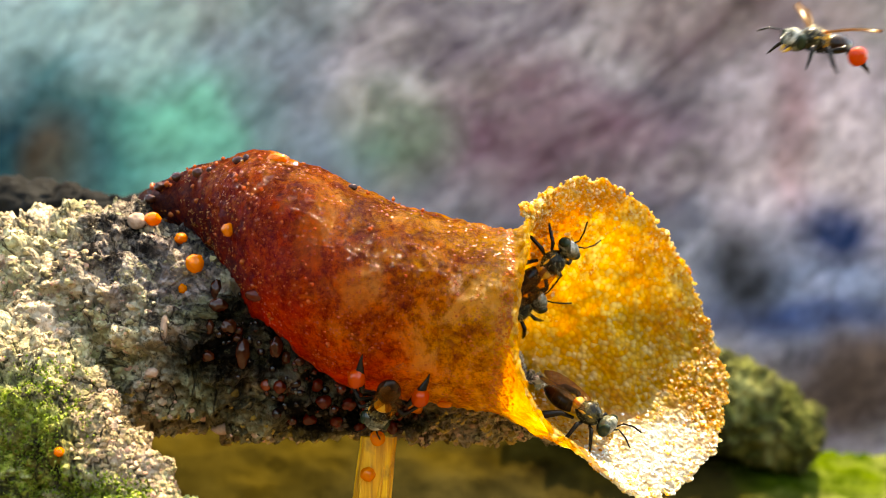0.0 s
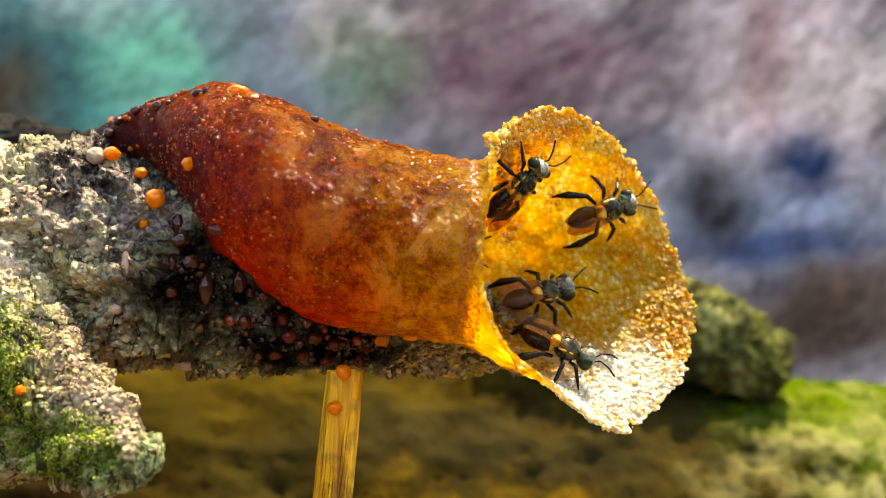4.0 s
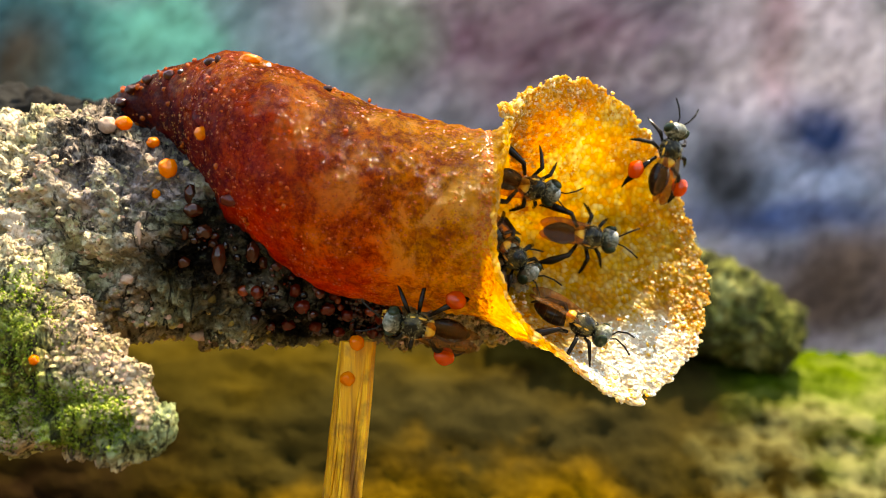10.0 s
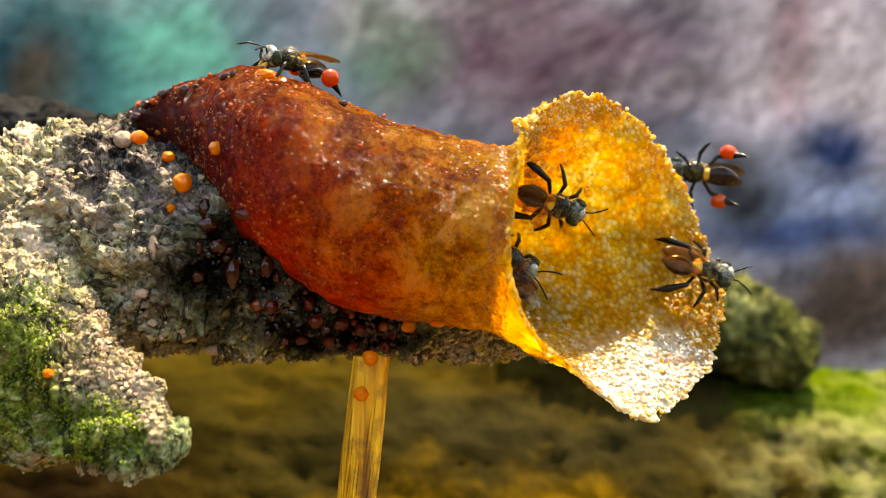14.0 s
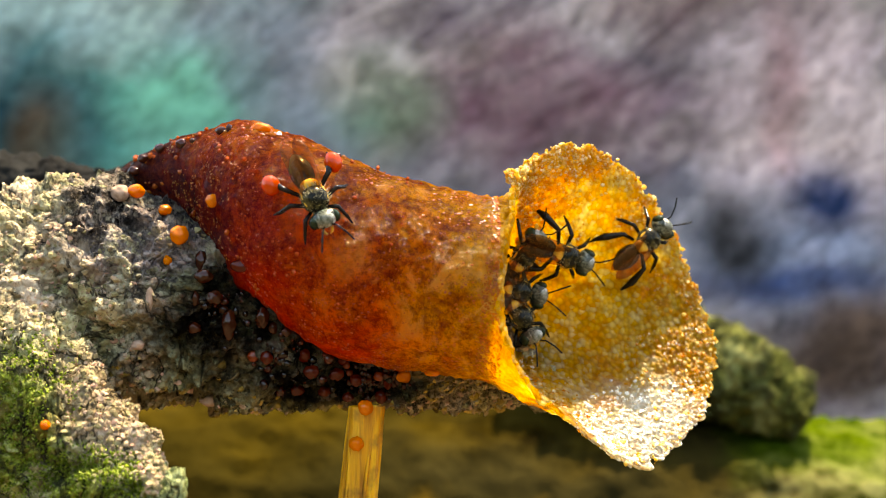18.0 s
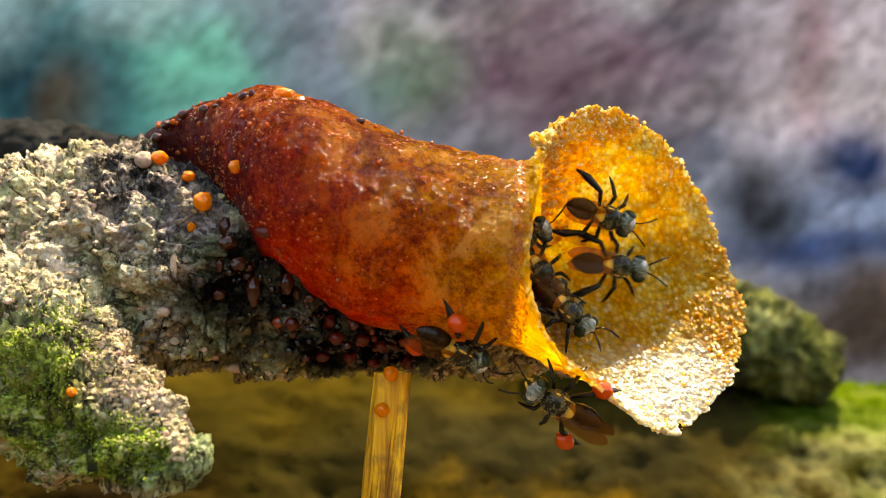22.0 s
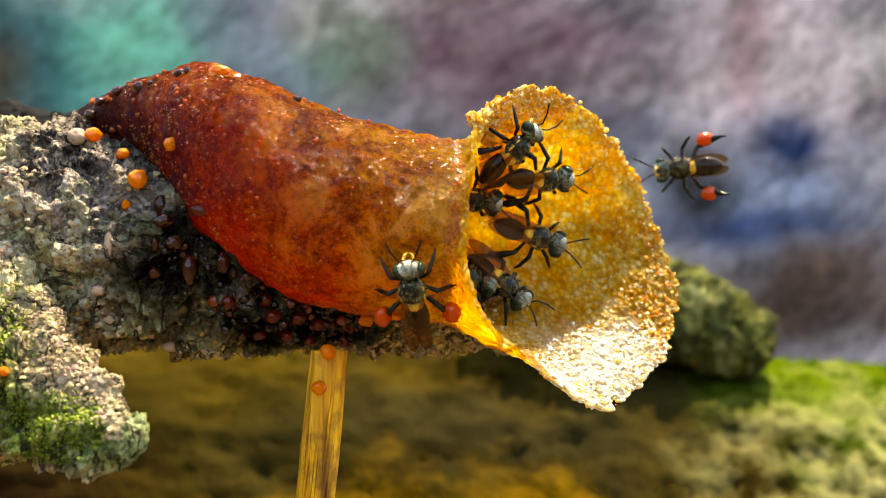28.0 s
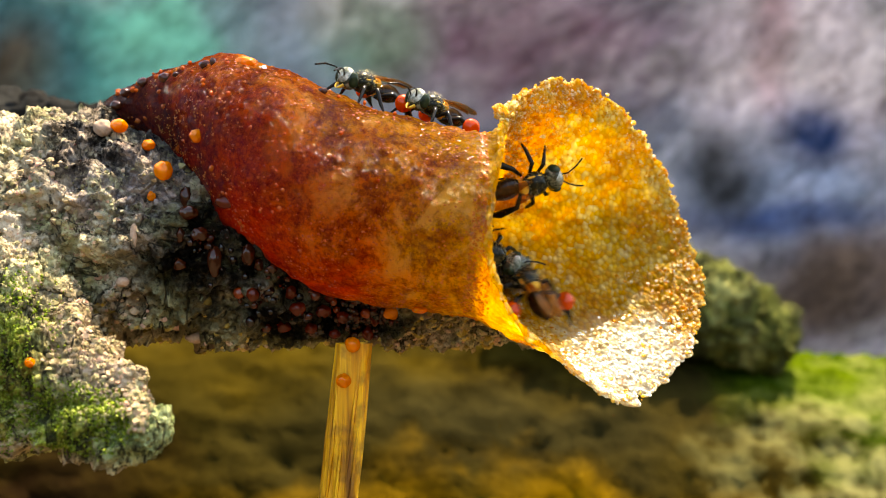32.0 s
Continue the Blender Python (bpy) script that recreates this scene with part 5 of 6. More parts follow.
# Each bee's way: whether it carries resin, then rows of seconds, place in mm and turn in degrees.
BEE_ROWS = {
    "guard_a": (False, [
        (0, 4.04, 68.02, 5.31, 137.2, -38.8, -7.2), (1, 3.97, 67.92, 5.37, 143.7, -43.5, -14.9), (2, 4.04, 67.83, 5.52, 143.4, -42.1, -11), (3, 4.18, 67.71, 5.78, 143.8, -41.5, -10.7),
        (4, 4.26, 67.63, 5.9, 145.8, -42, -13.1), (6.5, 4.13, 67.8, 5.62, 150.4, -47.1, -23.1), (7, 4.42, 67.57, 6.09, 140.5, -38.4, -3), (8, 4.71, 67.54, 6.33, 138.8, -37.7, 2.8),
        (9, 3.54, 68.36, 4.53, 148.4, -47.9, -26.3), (9.6, 1.28, 68.47, 3.83, 122.9, -26.9, -19.5), (10.5, -2.75, 69.17, 3.61, 104.5, 0.5, -9), (16.5, -1.71, 67.42, 5.71, 137.1, -6, -27.6),
        (17.5, 3.12, 68.85, 3.52, 125.3, -41.7, -8.5), (18, 3.37, 68.8, 3.77, 132.9, -49.1, -17.9), (19, 3.71, 68.43, 4.55, 148.4, -51.6, -30.1), (19.6, 2.68, 67.83, 4.76, 150, -35, -22.9),
        (20, -0.58, 68.49, 4.2, 119.8, -9.2, -17.9), (21, -1.59, 69.1, 3.24, 105.2, -10, -10.9), (22, 1.98, 68.97, 2.66, 108.1, -22, 1.5), (23, 2.41, 68.97, 2.84, 109.3, -21.2, 3.9),
        (24, 1.93, 68.91, 2.84, 110.5, -21.3, 1.2), (24.6, 3.05, 68.08, 4.65, 137.3, -31, -7.3), (25, 4.73, 67.65, 6.22, 137.3, -36.3, 3.5), (26, 4.7, 67.51, 6.45, 141.1, -43.2, -5.8),
        (28.5, 4.76, 67.36, 6.65, 142.1, -43.7, -5.1), (29, 4.72, 67.36, 6.53, 146.1, -44.1, -5.9), (30, 4.86, 67.43, 6.67, 145.7, -46.3, -12.1), (31, 3.89, 67.78, 5.45, 148.1, -43.9, -18),
        (31.5, 2.18, 67.65, 4.84, 145.6, -25.9, -22.9), (32, 0.41, 68.12, 4.43, 127.6, -18.1, -25.9),
    ]),
    "guard_b": (False, [
        (0, -0.89, 69.15, 2.54, 99.4, 4.9, -6.1), (0.5, 1.75, 68.84, 3.03, 109.5, -0.5, -1.3), (1, 5.71, 69.82, 2.7, 101.1, 6.1, 17.2), (1.5, 5.36, 69.74, 2.6, 100.5, 3.6, 16.1),
        (2, -1.19, 68.92, 3.58, 110, 5.1, -7.6), (2.5, 2.52, 68.48, 3.9, 121, -4.5, 0.5), (3, 7.13, 70.02, 3.91, 105.7, -11.6, 16.1), (4, 9.5, 70.92, 4.17, 99.7, -18, 18.2),
        (4.5, 9, 70.62, 4.63, 103.4, -15.4, 19.3), (5.5, 5.1, 69.31, 3.91, 112.4, -5.3, 17.3), (6.5, 3.48, 69.01, 3.36, 112.4, 15.8, 21.8), (7, 3.18, 68.8, 3.67, 114.7, 16.1, 23.4),
        (8, 3.58, 68.76, 3.94, 116.9, 11.3, 24.3), (9, 3.75, 68.8, 3.96, 117.1, 11, 24.8), (10, 4.2, 68.9, 4.07, 118, 13.3, 27.5), (11, 4.12, 69.01, 3.8, 115.2, 13, 24.9),
        (12, 4.51, 69.17, 3.75, 113.9, 14.3, 25.1), (13, 4.78, 69.31, 3.61, 111.1, 14.5, 23.8), (14, 4.82, 69.22, 3.86, 114.3, 16.4, 27.4), (15, 5.04, 69.33, 3.81, 113.9, 13.9, 26.2),
        (15.5, 4.98, 69.32, 3.77, 113.4, 14.2, 25.8), (17.5, 5.55, 69.42, 4.01, 111.8, 15.2, 27), (18, 5.78, 69.6, 3.74, 108.9, 16.5, 24.9), (19, 6.01, 69.61, 3.97, 109.2, 14, 25.3),
        (20, 6.6, 69.86, 3.98, 112.5, 13.1, 27), (21, 6.42, 69.78, 4, 112.9, 14.7, 27.7), (22, 6.62, 69.87, 3.95, 111.4, 15.5, 27.1), (23, 6.69, 69.9, 3.95, 111.9, 16.7, 27.8),
        (24, 6.78, 69.98, 3.82, 111.4, 17.8, 28), (24.5, 6.23, 69.8, 3.67, 110.2, 12.1, 24.2), (25, 7.32, 70.12, 3.94, 107.6, 2.2, 21.6), (26, 7.95, 70, 5.23, 110.4, -11.4, 20.7),
        (26.5, 7.82, 69.96, 5.2, 110.4, -11.6, 20.5), (28.5, 5.08, 68.96, 4.63, 118.7, 3.3, 26.2), (29, 2.48, 68.5, 3.94, 122.1, 6.4, 13), (30, 0.57, 68.17, 4.32, 126.5, 0.9, -9.8),
        (30.5, 4.08, 68.76, 4.26, 120.5, -9.7, 14.2), (31, 7.79, 69.76, 5.64, 113, -22.8, 16.1), (31.5, 6.76, 69.54, 4.97, 113.9, -22.6, 13.5), (32, 4.49, 68.88, 4.32, 119, -14.3, 13.5),
    ]),
    "guard_c": (False, [
        (0, 2.4, 69.1, 2.38, 103.5, -22.8, 4.5), (1, 2.34, 69.13, 2.13, 98.8, -11.9, 8.1), (2, 2.25, 69.17, 1.63, 92.8, -5.9, 9.4), (3, -0.27, 69.14, 1.78, 90, 12.5, -5.6),
        (4, 0.09, 69.11, 1.92, 92.7, 6, -5.2), (4.5, 2.32, 69.18, 1.79, 94.2, 6.2, 8.8), (6.5, -0.08, 69.11, 1.27, 82.8, 0.2, -4.6), (7.4, 1.76, 69.11, 1.07, 84.5, 0.1, 5.3),
        (8, 2.57, 69.14, 2.29, 99.8, -0.3, 9.6), (8.6, 1.59, 68.93, 0.22, 74.2, 14, 4.5), (9, 2, 69, 0.31, 71.2, 34.6, 0.1), (10, 2.01, 69.06, 0.6, 75.2, 32.5, 2.8),
        (11, 1.91, 68.95, 0.17, 71.4, 26.6, 2.6), (12, 1.89, 68.94, 0.12, 70.7, 28.3, 1.3), (13, 2.05, 68.92, -0.02, 68, 31.5, -0.4), (14, 2.28, 69.01, 0.14, 71.1, 32.7, 0.6),
        (15, 2.28, 69.02, 0.2, 72.3, 30.7, 1.9), (15.5, 2.31, 69.03, 0.23, 72.9, 31.4, 1.9), (17.5, 3.32, 69.15, -0.1, 57.6, 52.8, -14.6), (18, 3.24, 68.98, -0.5, 46.4, 54.4, -24.9),
        (19, 5.06, 67.72, -3.06, 30.3, 38.6, -26.7), (19.6, 3.39, 69.04, -0.47, 57.6, 42.4, -10.1), (20, 2.7, 69.09, 0.14, 63.1, 48.3, -8.3), (21, 2.87, 69.17, 0.37, 67.3, 54.7, -7.1),
        (22, 2.95, 69.17, 0.27, 62.7, 51.8, -9.9), (23, 3, 69.14, 0.1, 64.9, 43.7, -5.7), (24, 3.2, 69.11, -0.13, 55.9, 53, -16), (25, 4.49, 68.18, -2.41, 26.8, 52.2, -41.6),
        (26, 3.36, 68.89, -0.76, 28.7, 59.3, -44), (26.5, 3.45, 68.94, -0.71, 33.1, 58.7, -39.2), (28.5, 4.47, 68.09, -2.4, 40.3, 31, -10.7), (29, 3.4, 68.5, -1.47, 52.1, 24.8, -2.1),
        (30, 4.02, 68.3, -1.98, 33.7, 42.4, -27.1), (31, 2.9, 68.72, -0.89, 46, 43.9, -19.6), (31.5, 2.63, 68.6, -0.99, 54, 28.8, -4.7), (32, 2.27, 68.74, -0.56, 59.6, 26.8, -1.2),
    ]),
    "roamer": (False, [
        (0, -1.71, 68.61, -0.29, 55.9, 20.4, -14.8), (1, -1.43, 68.27, -0.75, 49.3, 20.1, -16.4), (1.5, 1.88, 68.41, -1.03, 56, 21.2, -1.1), (2, 4.78, 68.7, -1.75, 57, 18.2, 4.6),
        (2.5, 6.56, 69.37, -1.43, 63.4, -0.1, 15.3), (3, 8.6, 70.07, -1.17, 67.8, -1.9, 16.5), (3.5, 7.85, 69.81, -1.28, 65.8, -7, 18.8), (4, 5.84, 69.25, -1.31, 61, -12, 21.9),
        (4.5, 4.76, 68.97, -1.3, 60.9, -2.7, 15.8), (5.5, 1.09, 68.67, -0.33, 65, 5.9, 3.3), (7, -0.14, 68.6, -0.29, 61.5, 5.8, -3.2), (8, 3.27, 68.72, -1.05, 52.6, 35.7, -9.9),
        (9, 0.62, 68.84, 0.2, 71, 6.3, -0.1), (9.5, 4.09, 69.46, 0.54, 81.8, 5, 11.6), (10, 7.56, 70.29, 0.64, 82.3, 7.6, 13.3), (11, 9.11, 70.72, 0.64, 79.3, -8.9, 17),
        (12, 11.31, 71.45, 0.72, 79.3, 8.7, 16.8), (13, 13.63, 72.05, -0.26, 74.4, 11.2, 16.9), (14, 13.58, 71.94, -0.51, 73.3, 12.3, 16.1), (15, 14.11, 72.23, -0.35, 73.5, 7.7, 19.2),
        (15.5, 14.15, 72.23, -0.36, 73.3, 7.1, 19.1), (16.5, 11.18, 71.28, 2.1, 86.9, -31.4, 18), (17.5, 8.21, 70.32, 4.56, 119.8, -67, -6.5), (18, 10.62, 71.38, 4.36, 96.3, -37.9, 17.7),
        (18.5, 10.1, 71.27, 2.83, 90.5, -9, 19.4), (19, 8.69, 70.32, -0.57, 73.5, 38.7, 4.7), (19.5, 6.17, 69.84, 0.07, 77.7, 22.4, 9), (20, 5.6, 69.85, 1, 87.2, 14.7, 11.9),
        (20.5, 4.48, 69.52, 0.36, 81.4, 22.5, 9.1), (21, 0.04, 69.01, 0.8, 76.6, 20.4, -8.4), (21.5, 2.14, 69.16, 1.12, 86.4, 15.6, 5.5), (22, 7.29, 70.21, 0.62, 82.1, 6.9, 12.8),
        (23, 10.77, 71.2, 0.44, 79, 5.6, 16.2), (23.4, 9.52, 70.81, 0.44, 79.5, 8, 14.6), (24, 4.73, 69.59, 0.49, 82.2, 17.6, 9.6), (25, 5.64, 69.84, 0.76, 84.4, 12.3, 11.6),
        (26, 5.92, 69.87, 0.56, 83.5, 15.3, 11), (26.5, 6.04, 69.89, 0.49, 82.7, 16.4, 10.7), (28.5, 6.4, 70.08, 1.27, 88.4, 18.1, 13.6), (29, 6.1, 69.99, 1.13, 89.1, 15.9, 12.7),
        (30, 6.81, 69.93, -0.16, 76.4, 13, 10.7), (30.5, 8.76, 70.21, -0.92, 72, 15.7, 10.2), (31, 12.06, 70.76, -2.09, 67.2, 16.3, 10.4), (31.5, 7.68, 70, -0.68, 72.2, 16.9, 9),
        (32, 0.24, 69.01, 0.83, 77.6, 11.5, -5.2),
    ]),
    "guard_low": (False, [
        (0, 5.99, 66.65, -4.33, 28.7, 30.1, -15.4), (1, 6.54, 66.55, -4.65, 34.8, 22.5, 1.4), (2, 6.28, 66.88, -4.31, 33, 28.8, -11.2), (3, 6.37, 66.54, -4.57, 32.2, 26.1, -5.3),
        (4, 6.56, 66.59, -4.62, 34.5, 22.8, 0.2), (4.5, 6.51, 66.6, -4.59, 35.4, 21.1, 2.8), (6.5, 5.76, 66.74, -4.17, 31.8, 26.2, -10.3), (7, 6.17, 66.83, -4.29, 34.8, 25, -5.6),
        (8, 6.28, 66.55, -4.53, 29.7, 29.2, -11.2), (9, 6.57, 66.77, -4.51, 35, 24.9, -4.2), (10, 6.63, 66.32, -4.86, 32.9, 24.6, -3.1), (10.6, 5.95, 66.6, -4.34, 35.5, 20, 1.8),
        (11.2, 2.99, 68.01, -1.95, 48.5, 16.7, 3), (12, -0.65, 68.5, -0.45, 57.8, 11.2, -7.4), (16, -1.01, 69.17, 2.56, 99.9, 11.4, -5.1), (18, 0.11, 68.32, -0.75, 53.5, 22.4, -13),
        (19, 3.79, 68.93, -0.89, 61.8, 22.6, 1.6), (19.5, 5.34, 67.96, -2.9, 41.3, 29.1, -7.9), (20, 7.07, 67.17, -4.37, 8.9, 44.5, -51.6), (20.5, 5.16, 67.43, -3.33, 24.2, 37.7, -30.7),
        (21, -0.64, 67.89, -1.18, 43.6, 16.5, -12.7), (21.5, 1.48, 67.67, -1.82, 40.6, 23.9, -11.4), (22, 4.33, 67.97, -2.47, 31.2, 38.5, -23.8), (23, 4.51, 68.01, -2.5, 39.4, 31.6, -11.2),
        (23.6, 3.22, 67.73, -2.3, 40.9, 24.4, -4.4), (24.2, -0.13, 68.26, -0.82, 52.8, 16.9, -10.1), (25, -1.01, 68.71, -0.1, 61.5, 11.7, -8.5), (28, 2.26, 67.87, -1.83, 45.7, 17.2, 1.6),
        (28.5, 6.32, 68.71, -2.42, 54.9, 13.2, 9.8), (29, 8.92, 69.23, -2.95, 55.8, 7.5, 14.2), (29.5, 4.87, 67.83, -2.86, 46, 15.6, 5), (30, 1.17, 67.63, -1.73, 42, 11.6, 1.1),
        (30.5, 3.96, 67.74, -2.57, 44.3, 10.6, 13.1), (31, 7.78, 68.42, -3.46, 48.2, 4.4, 18.5), (31.4, 3.3, 68.04, -2.03, 49.8, 11.6, 7.4), (32, -1.03, 68.86, 0.19, 65.6, 11.4, -8),
    ]),
    "guard_e": (False, [
        (0, -3.14, 68.83, 4.61, 117, 11.2, -8.7), (6, -0.12, 68.32, -0.74, 54.9, 11.3, -5.7), (9.3, 0.59, 68.39, -0.73, 56, 18.3, -6.3), (10, 3.28, 68.85, -0.8, 51.2, 45.1, -16.3),
        (11, 3.01, 68.84, -0.71, 63.2, 19.3, 3.8), (12, 2.6, 69.23, 1.57, 91.7, 11.5, 11), (13, -0.55, 69.18, 1.91, 91.8, 6.4, -5.7), (14, -1.47, 69.25, 1.77, 88, 5.7, -5.9),
        (17.5, 1.62, 69.07, 2.13, 97.4, 7, 5.4), (18, 3.09, 69.32, 1.35, 89.5, 10.5, 12.2), (19, 2.17, 69.15, 1.11, 85.8, 14.8, 8.4), (19.5, 4.1, 69, -0.92, 62.7, 20.8, 3.1),
        (20, 4.92, 68.74, -1.75, 56.4, 22.5, 1.5), (20.5, 2.41, 68.55, -1, 58.3, 18.8, 2.8), (21, -1.62, 68.76, -0.04, 60.9, 11.6, -8.4), (24.5, -0.16, 69.07, 2.57, 101.1, 7.1, -5.6),
        (25, 1.58, 68.84, 3.06, 109.6, 10.8, 7.1), (26, 2.94, 68.76, 3.63, 115.6, 10.4, 18.9), (28.5, 2.51, 68.51, 3.93, 121.8, 8.5, 15.6), (29, 1.24, 68.94, 2.72, 105.2, 6, -0.1),
        (30.5, 1.13, 69.09, 1.88, 93.9, 9.7, 1), (31, 2.16, 69.16, 1.7, 92.5, 16.7, 9.8), (31.5, 1.71, 68.77, 3.27, 112.5, 6.9, 6.9), (32, -0.09, 68.98, 2.92, 105.7, 6.2, -6.3),
    ]),
    "visitor": (False, [
        (0, -5.06, 68.59, 5.83, 124.1, 9.7, -13), (18.4, -3.88, 69.3, 1.16, 73.8, 11.6, -3.9), (19, 2.31, 68.71, -0.69, 63.6, 20.1, 2.1), (19.5, 10.39, 69.75, -2.95, 55.7, 32, -1.5),
        (20, 12.67, 69.88, -4.06, 52.6, 31.5, -1.2), (20.3, 11.73, 70.04, -3.27, 56.5, 32.1, -0.4), (21, -0.28, 68.49, -0.48, 57.7, 19.9, -12.3), (21.6, -3.05, 68.62, -0.25, 54.5, 11.7, -5.6),
        (23.5, -0.02, 67.95, -1.19, 46.2, 16.8, -10), (24, 10.61, 69.69, -3.17, 57, 6.7, 16.5), (24.4, 4.44, 69, -1.07, 63.4, 14.5, 6), (25, -1.65, 68.9, 0.22, 65, 11.8, -8.1),
        (32, -2.95, 68.48, -0.44, 51.7, 11.4, -6.1),
    ]),
    "forager_fan": (True, [
        (0, -4.4, 67.76, 6.46, 137, 11.5, -9.6), (5.5, -0.19, 69.04, 0.88, 76.8, 3.1, -4.3), (6, 3.8, 69.41, 0.66, 82.1, -2.1, 12.3), (6.5, 9.16, 70.78, 0.89, 80.7, -9.4, 16.9),
        (7, 7.44, 70.29, 0.89, 82.6, -4.5, 14.3), (7.5, 8.48, 70.58, 0.93, 82.2, -4.6, 15.6), (8, 10.96, 71.36, 0.87, 79.7, -0.2, 18), (8.5, 11.03, 71.42, 1.03, 79.2, -10.3, 20.3),
        (9, 12.5, 72.23, 3.37, 87.8, -28.5, 23), (9.5, 12.56, 72.24, 4.29, 92.1, -35, 21.4), (10, 12.28, 71.97, 5.78, 109.4, -69.8, 7.3), (10.5, 11.79, 71.67, 6.13, 116.6, -70.8, 1.2),
        (11, 11.93, 65.43, 3.55, 70.8, -23.5, 0), (11.5, 11.73, 65.45, 3.47, 76, 0.1, -0), (12, 12.38, 65.47, 2.81, 83.5, 22.8, 0), (12.5, 11.81, 65.46, 3.72, 79.5, 11.3, -0),
        (13, 11.41, 65.46, 4.14, 78.7, 9.1, 0), (13.33, 12.48, 68.82, 4.64, 70.6, 5.7, -60.5), (13.67, 13.55, 72.19, 5.14, 69.6, -2.9, -119.9), (14, 14.62, 75.55, 5.64, 76.5, -8.2, 180),
        (14.6, 13.19, 75.53, 6.42, -96.2, 163.9, -0), (15, 10.28, 75.52, 3.63, -86, 135, 0), (17.5, 10.17, 75.52, 3.27, -86.1, 135.4, -0), (26.5, 10.4, 75.52, 2.9, -90.2, 147, -0),
        (27.6, 16.2, 75.53, 4.78, -96.4, 164.5, 0), (28.1, 16.76, 75.54, 5.53, 79.5, 2.9, -180), (28.23, 15.36, 72.17, 5.12, 28.4, 4, -178.6), (28.37, 13.95, 68.81, 4.72, -22.8, 5.8, -178.6),
        (28.5, 12.54, 65.44, 4.31, -74.1, 7, -180), (28.7, 12.45, 65.44, 4.25, -74.1, 7, -180), (28.9, 10.33, 65.44, 3.95, -73.8, 8.1, -180), (29, 7.87, 65.44, 3.67, -73.7, 8.7, 180),
        (29.2, 6.56, 65.42, 2.78, 109.7, 153.5, -0), (29.4, 5.64, 69.66, 3.36, -103.8, -4.8, -160.6), (29.6, 3.63, 68.97, 3.55, 68.4, -178, 17.8), (32, -0.65, 68.95, 3.27, 71.7, -173.8, -6.8),
    ]),
    "forager_top": (True, [
        (0, -6.01, 73.09, 2.46, 69, -16.2, -180), (9.7, -5.92, 73.08, 3.13, 69, -16.7, 180), (10.3, -5.87, 73.08, 7.47, -110.4, -158.1, 0), (10.65, -6.33, 69.59, 7.97, 26.2, -32.2, -147.5),
        (11, -6.79, 66.1, 8.47, -16, -19.6, -116.3), (12, -6.85, 66.13, 8.63, -18.6, -11.9, -134.6), (13, -7.88, 66.05, 9.05, -19.5, -14.9, -138.3), (13.5, -9.07, 66.12, 9.33, -18.8, -11.1, -136.3),
        (14, -9.71, 66.24, 9.98, -17.6, -5.2, -132.9), (14.5, -10.04, 66.3, 10.13, -17.6, 3, -135.4), (15, -10.67, 66.44, 10.21, -17.4, 19.3, -134.1), (15.5, -10.53, 66.45, 11.07, -17.2, 18.4, -133.1),
        (16.5, -8.82, 61.41, 7.71, 2.9, 40.1, -75.5), (17.5, -7.84, 60.9, 6.65, 16.1, 53.6, -58.8), (18, -7.12, 60.4, 5.44, 45.3, 57.4, -36.4), (18.5, -5.9, 59.98, 3.97, 73.4, 47.4, -14.4),
        (19, -3.5, 59.92, 1.84, 96.7, 38.9, 4.9), (19.5, -3.8, 60.28, 0.49, 114.4, 37.8, 13.6), (20, -3.48, 60.75, -0.53, 126.4, 37.7, 18.4), (20.5, -2.65, 60.86, -0.82, 132.3, 31.9, 13.9),
        (21, -1.87, 61.39, -1.52, 143.4, 27.3, 15.7), (22, -1.12, 62.82, -2.67, 156.4, 26.6, 32), (23, 0.17, 65.02, -3.8, 167.3, 23.3, 42.3), (23.25, 0.06, 66.98, -4.01, 123, 34.5, 23.2),
        (23.5, -0.06, 68.95, -4.23, 75.5, 30.1, 0), (24, 0.13, 68.95, -4.38, 75.4, 29.8, 0), (24.5, -0.53, 68.95, -4.14, 75, 27, -0), (24.75, -2.52, 71.02, -1.69, 1.5, 22.1, -3.8),
        (25, -4.51, 73.08, 0.76, -69.1, 17.3, 0), (32, -5.89, 73.09, 2.27, -68.6, 11.5, -0),
    ]),
    "forager_under": (True, [
        (0, -4.36, 63.05, -2.21, 20.1, 149.7, -71.1), (0.5, -3.68, 63.41, -2.64, 13.3, 149.6, -74.7), (0.75, -3.19, 63.22, -3.17, 42.8, 114.1, -38.6), (1, -2.7, 63.04, -3.69, -44.3, 58.6, -119.7),
        (1.25, -1.7, 62.9, -3.63, 86.7, 147.9, 22.4), (1.5, -0.7, 62.76, -3.58, 64.1, -176.1, 15.6), (2, -0.31, 62.75, -3.59, 62.8, -167.1, 15), (3, 1.33, 62.89, -3.18, 60.3, -166.6, 22.5),
        (3.33, 0.71, 66.29, -1.66, 3.8, -173.2, 13.1), (3.67, 0.1, 69.68, -0.14, -52.8, -169.1, 2.4), (4, -0.51, 73.08, 1.38, -110.3, -158, -0), (5.17, -0.61, 73.08, 1.42, 68.3, 33.3, 160),
        (6.33, -0.7, 73.08, 1.46, -11.5, 72.3, 69.7), (7.5, -0.79, 73.08, 1.5, -70.3, 26.7, -0), (8, 1.87, 73.07, -2.41, -72, 35.6, -0), (8.1, 2.93, 69.71, -3.29, -134.1, 48.3, -8.5),
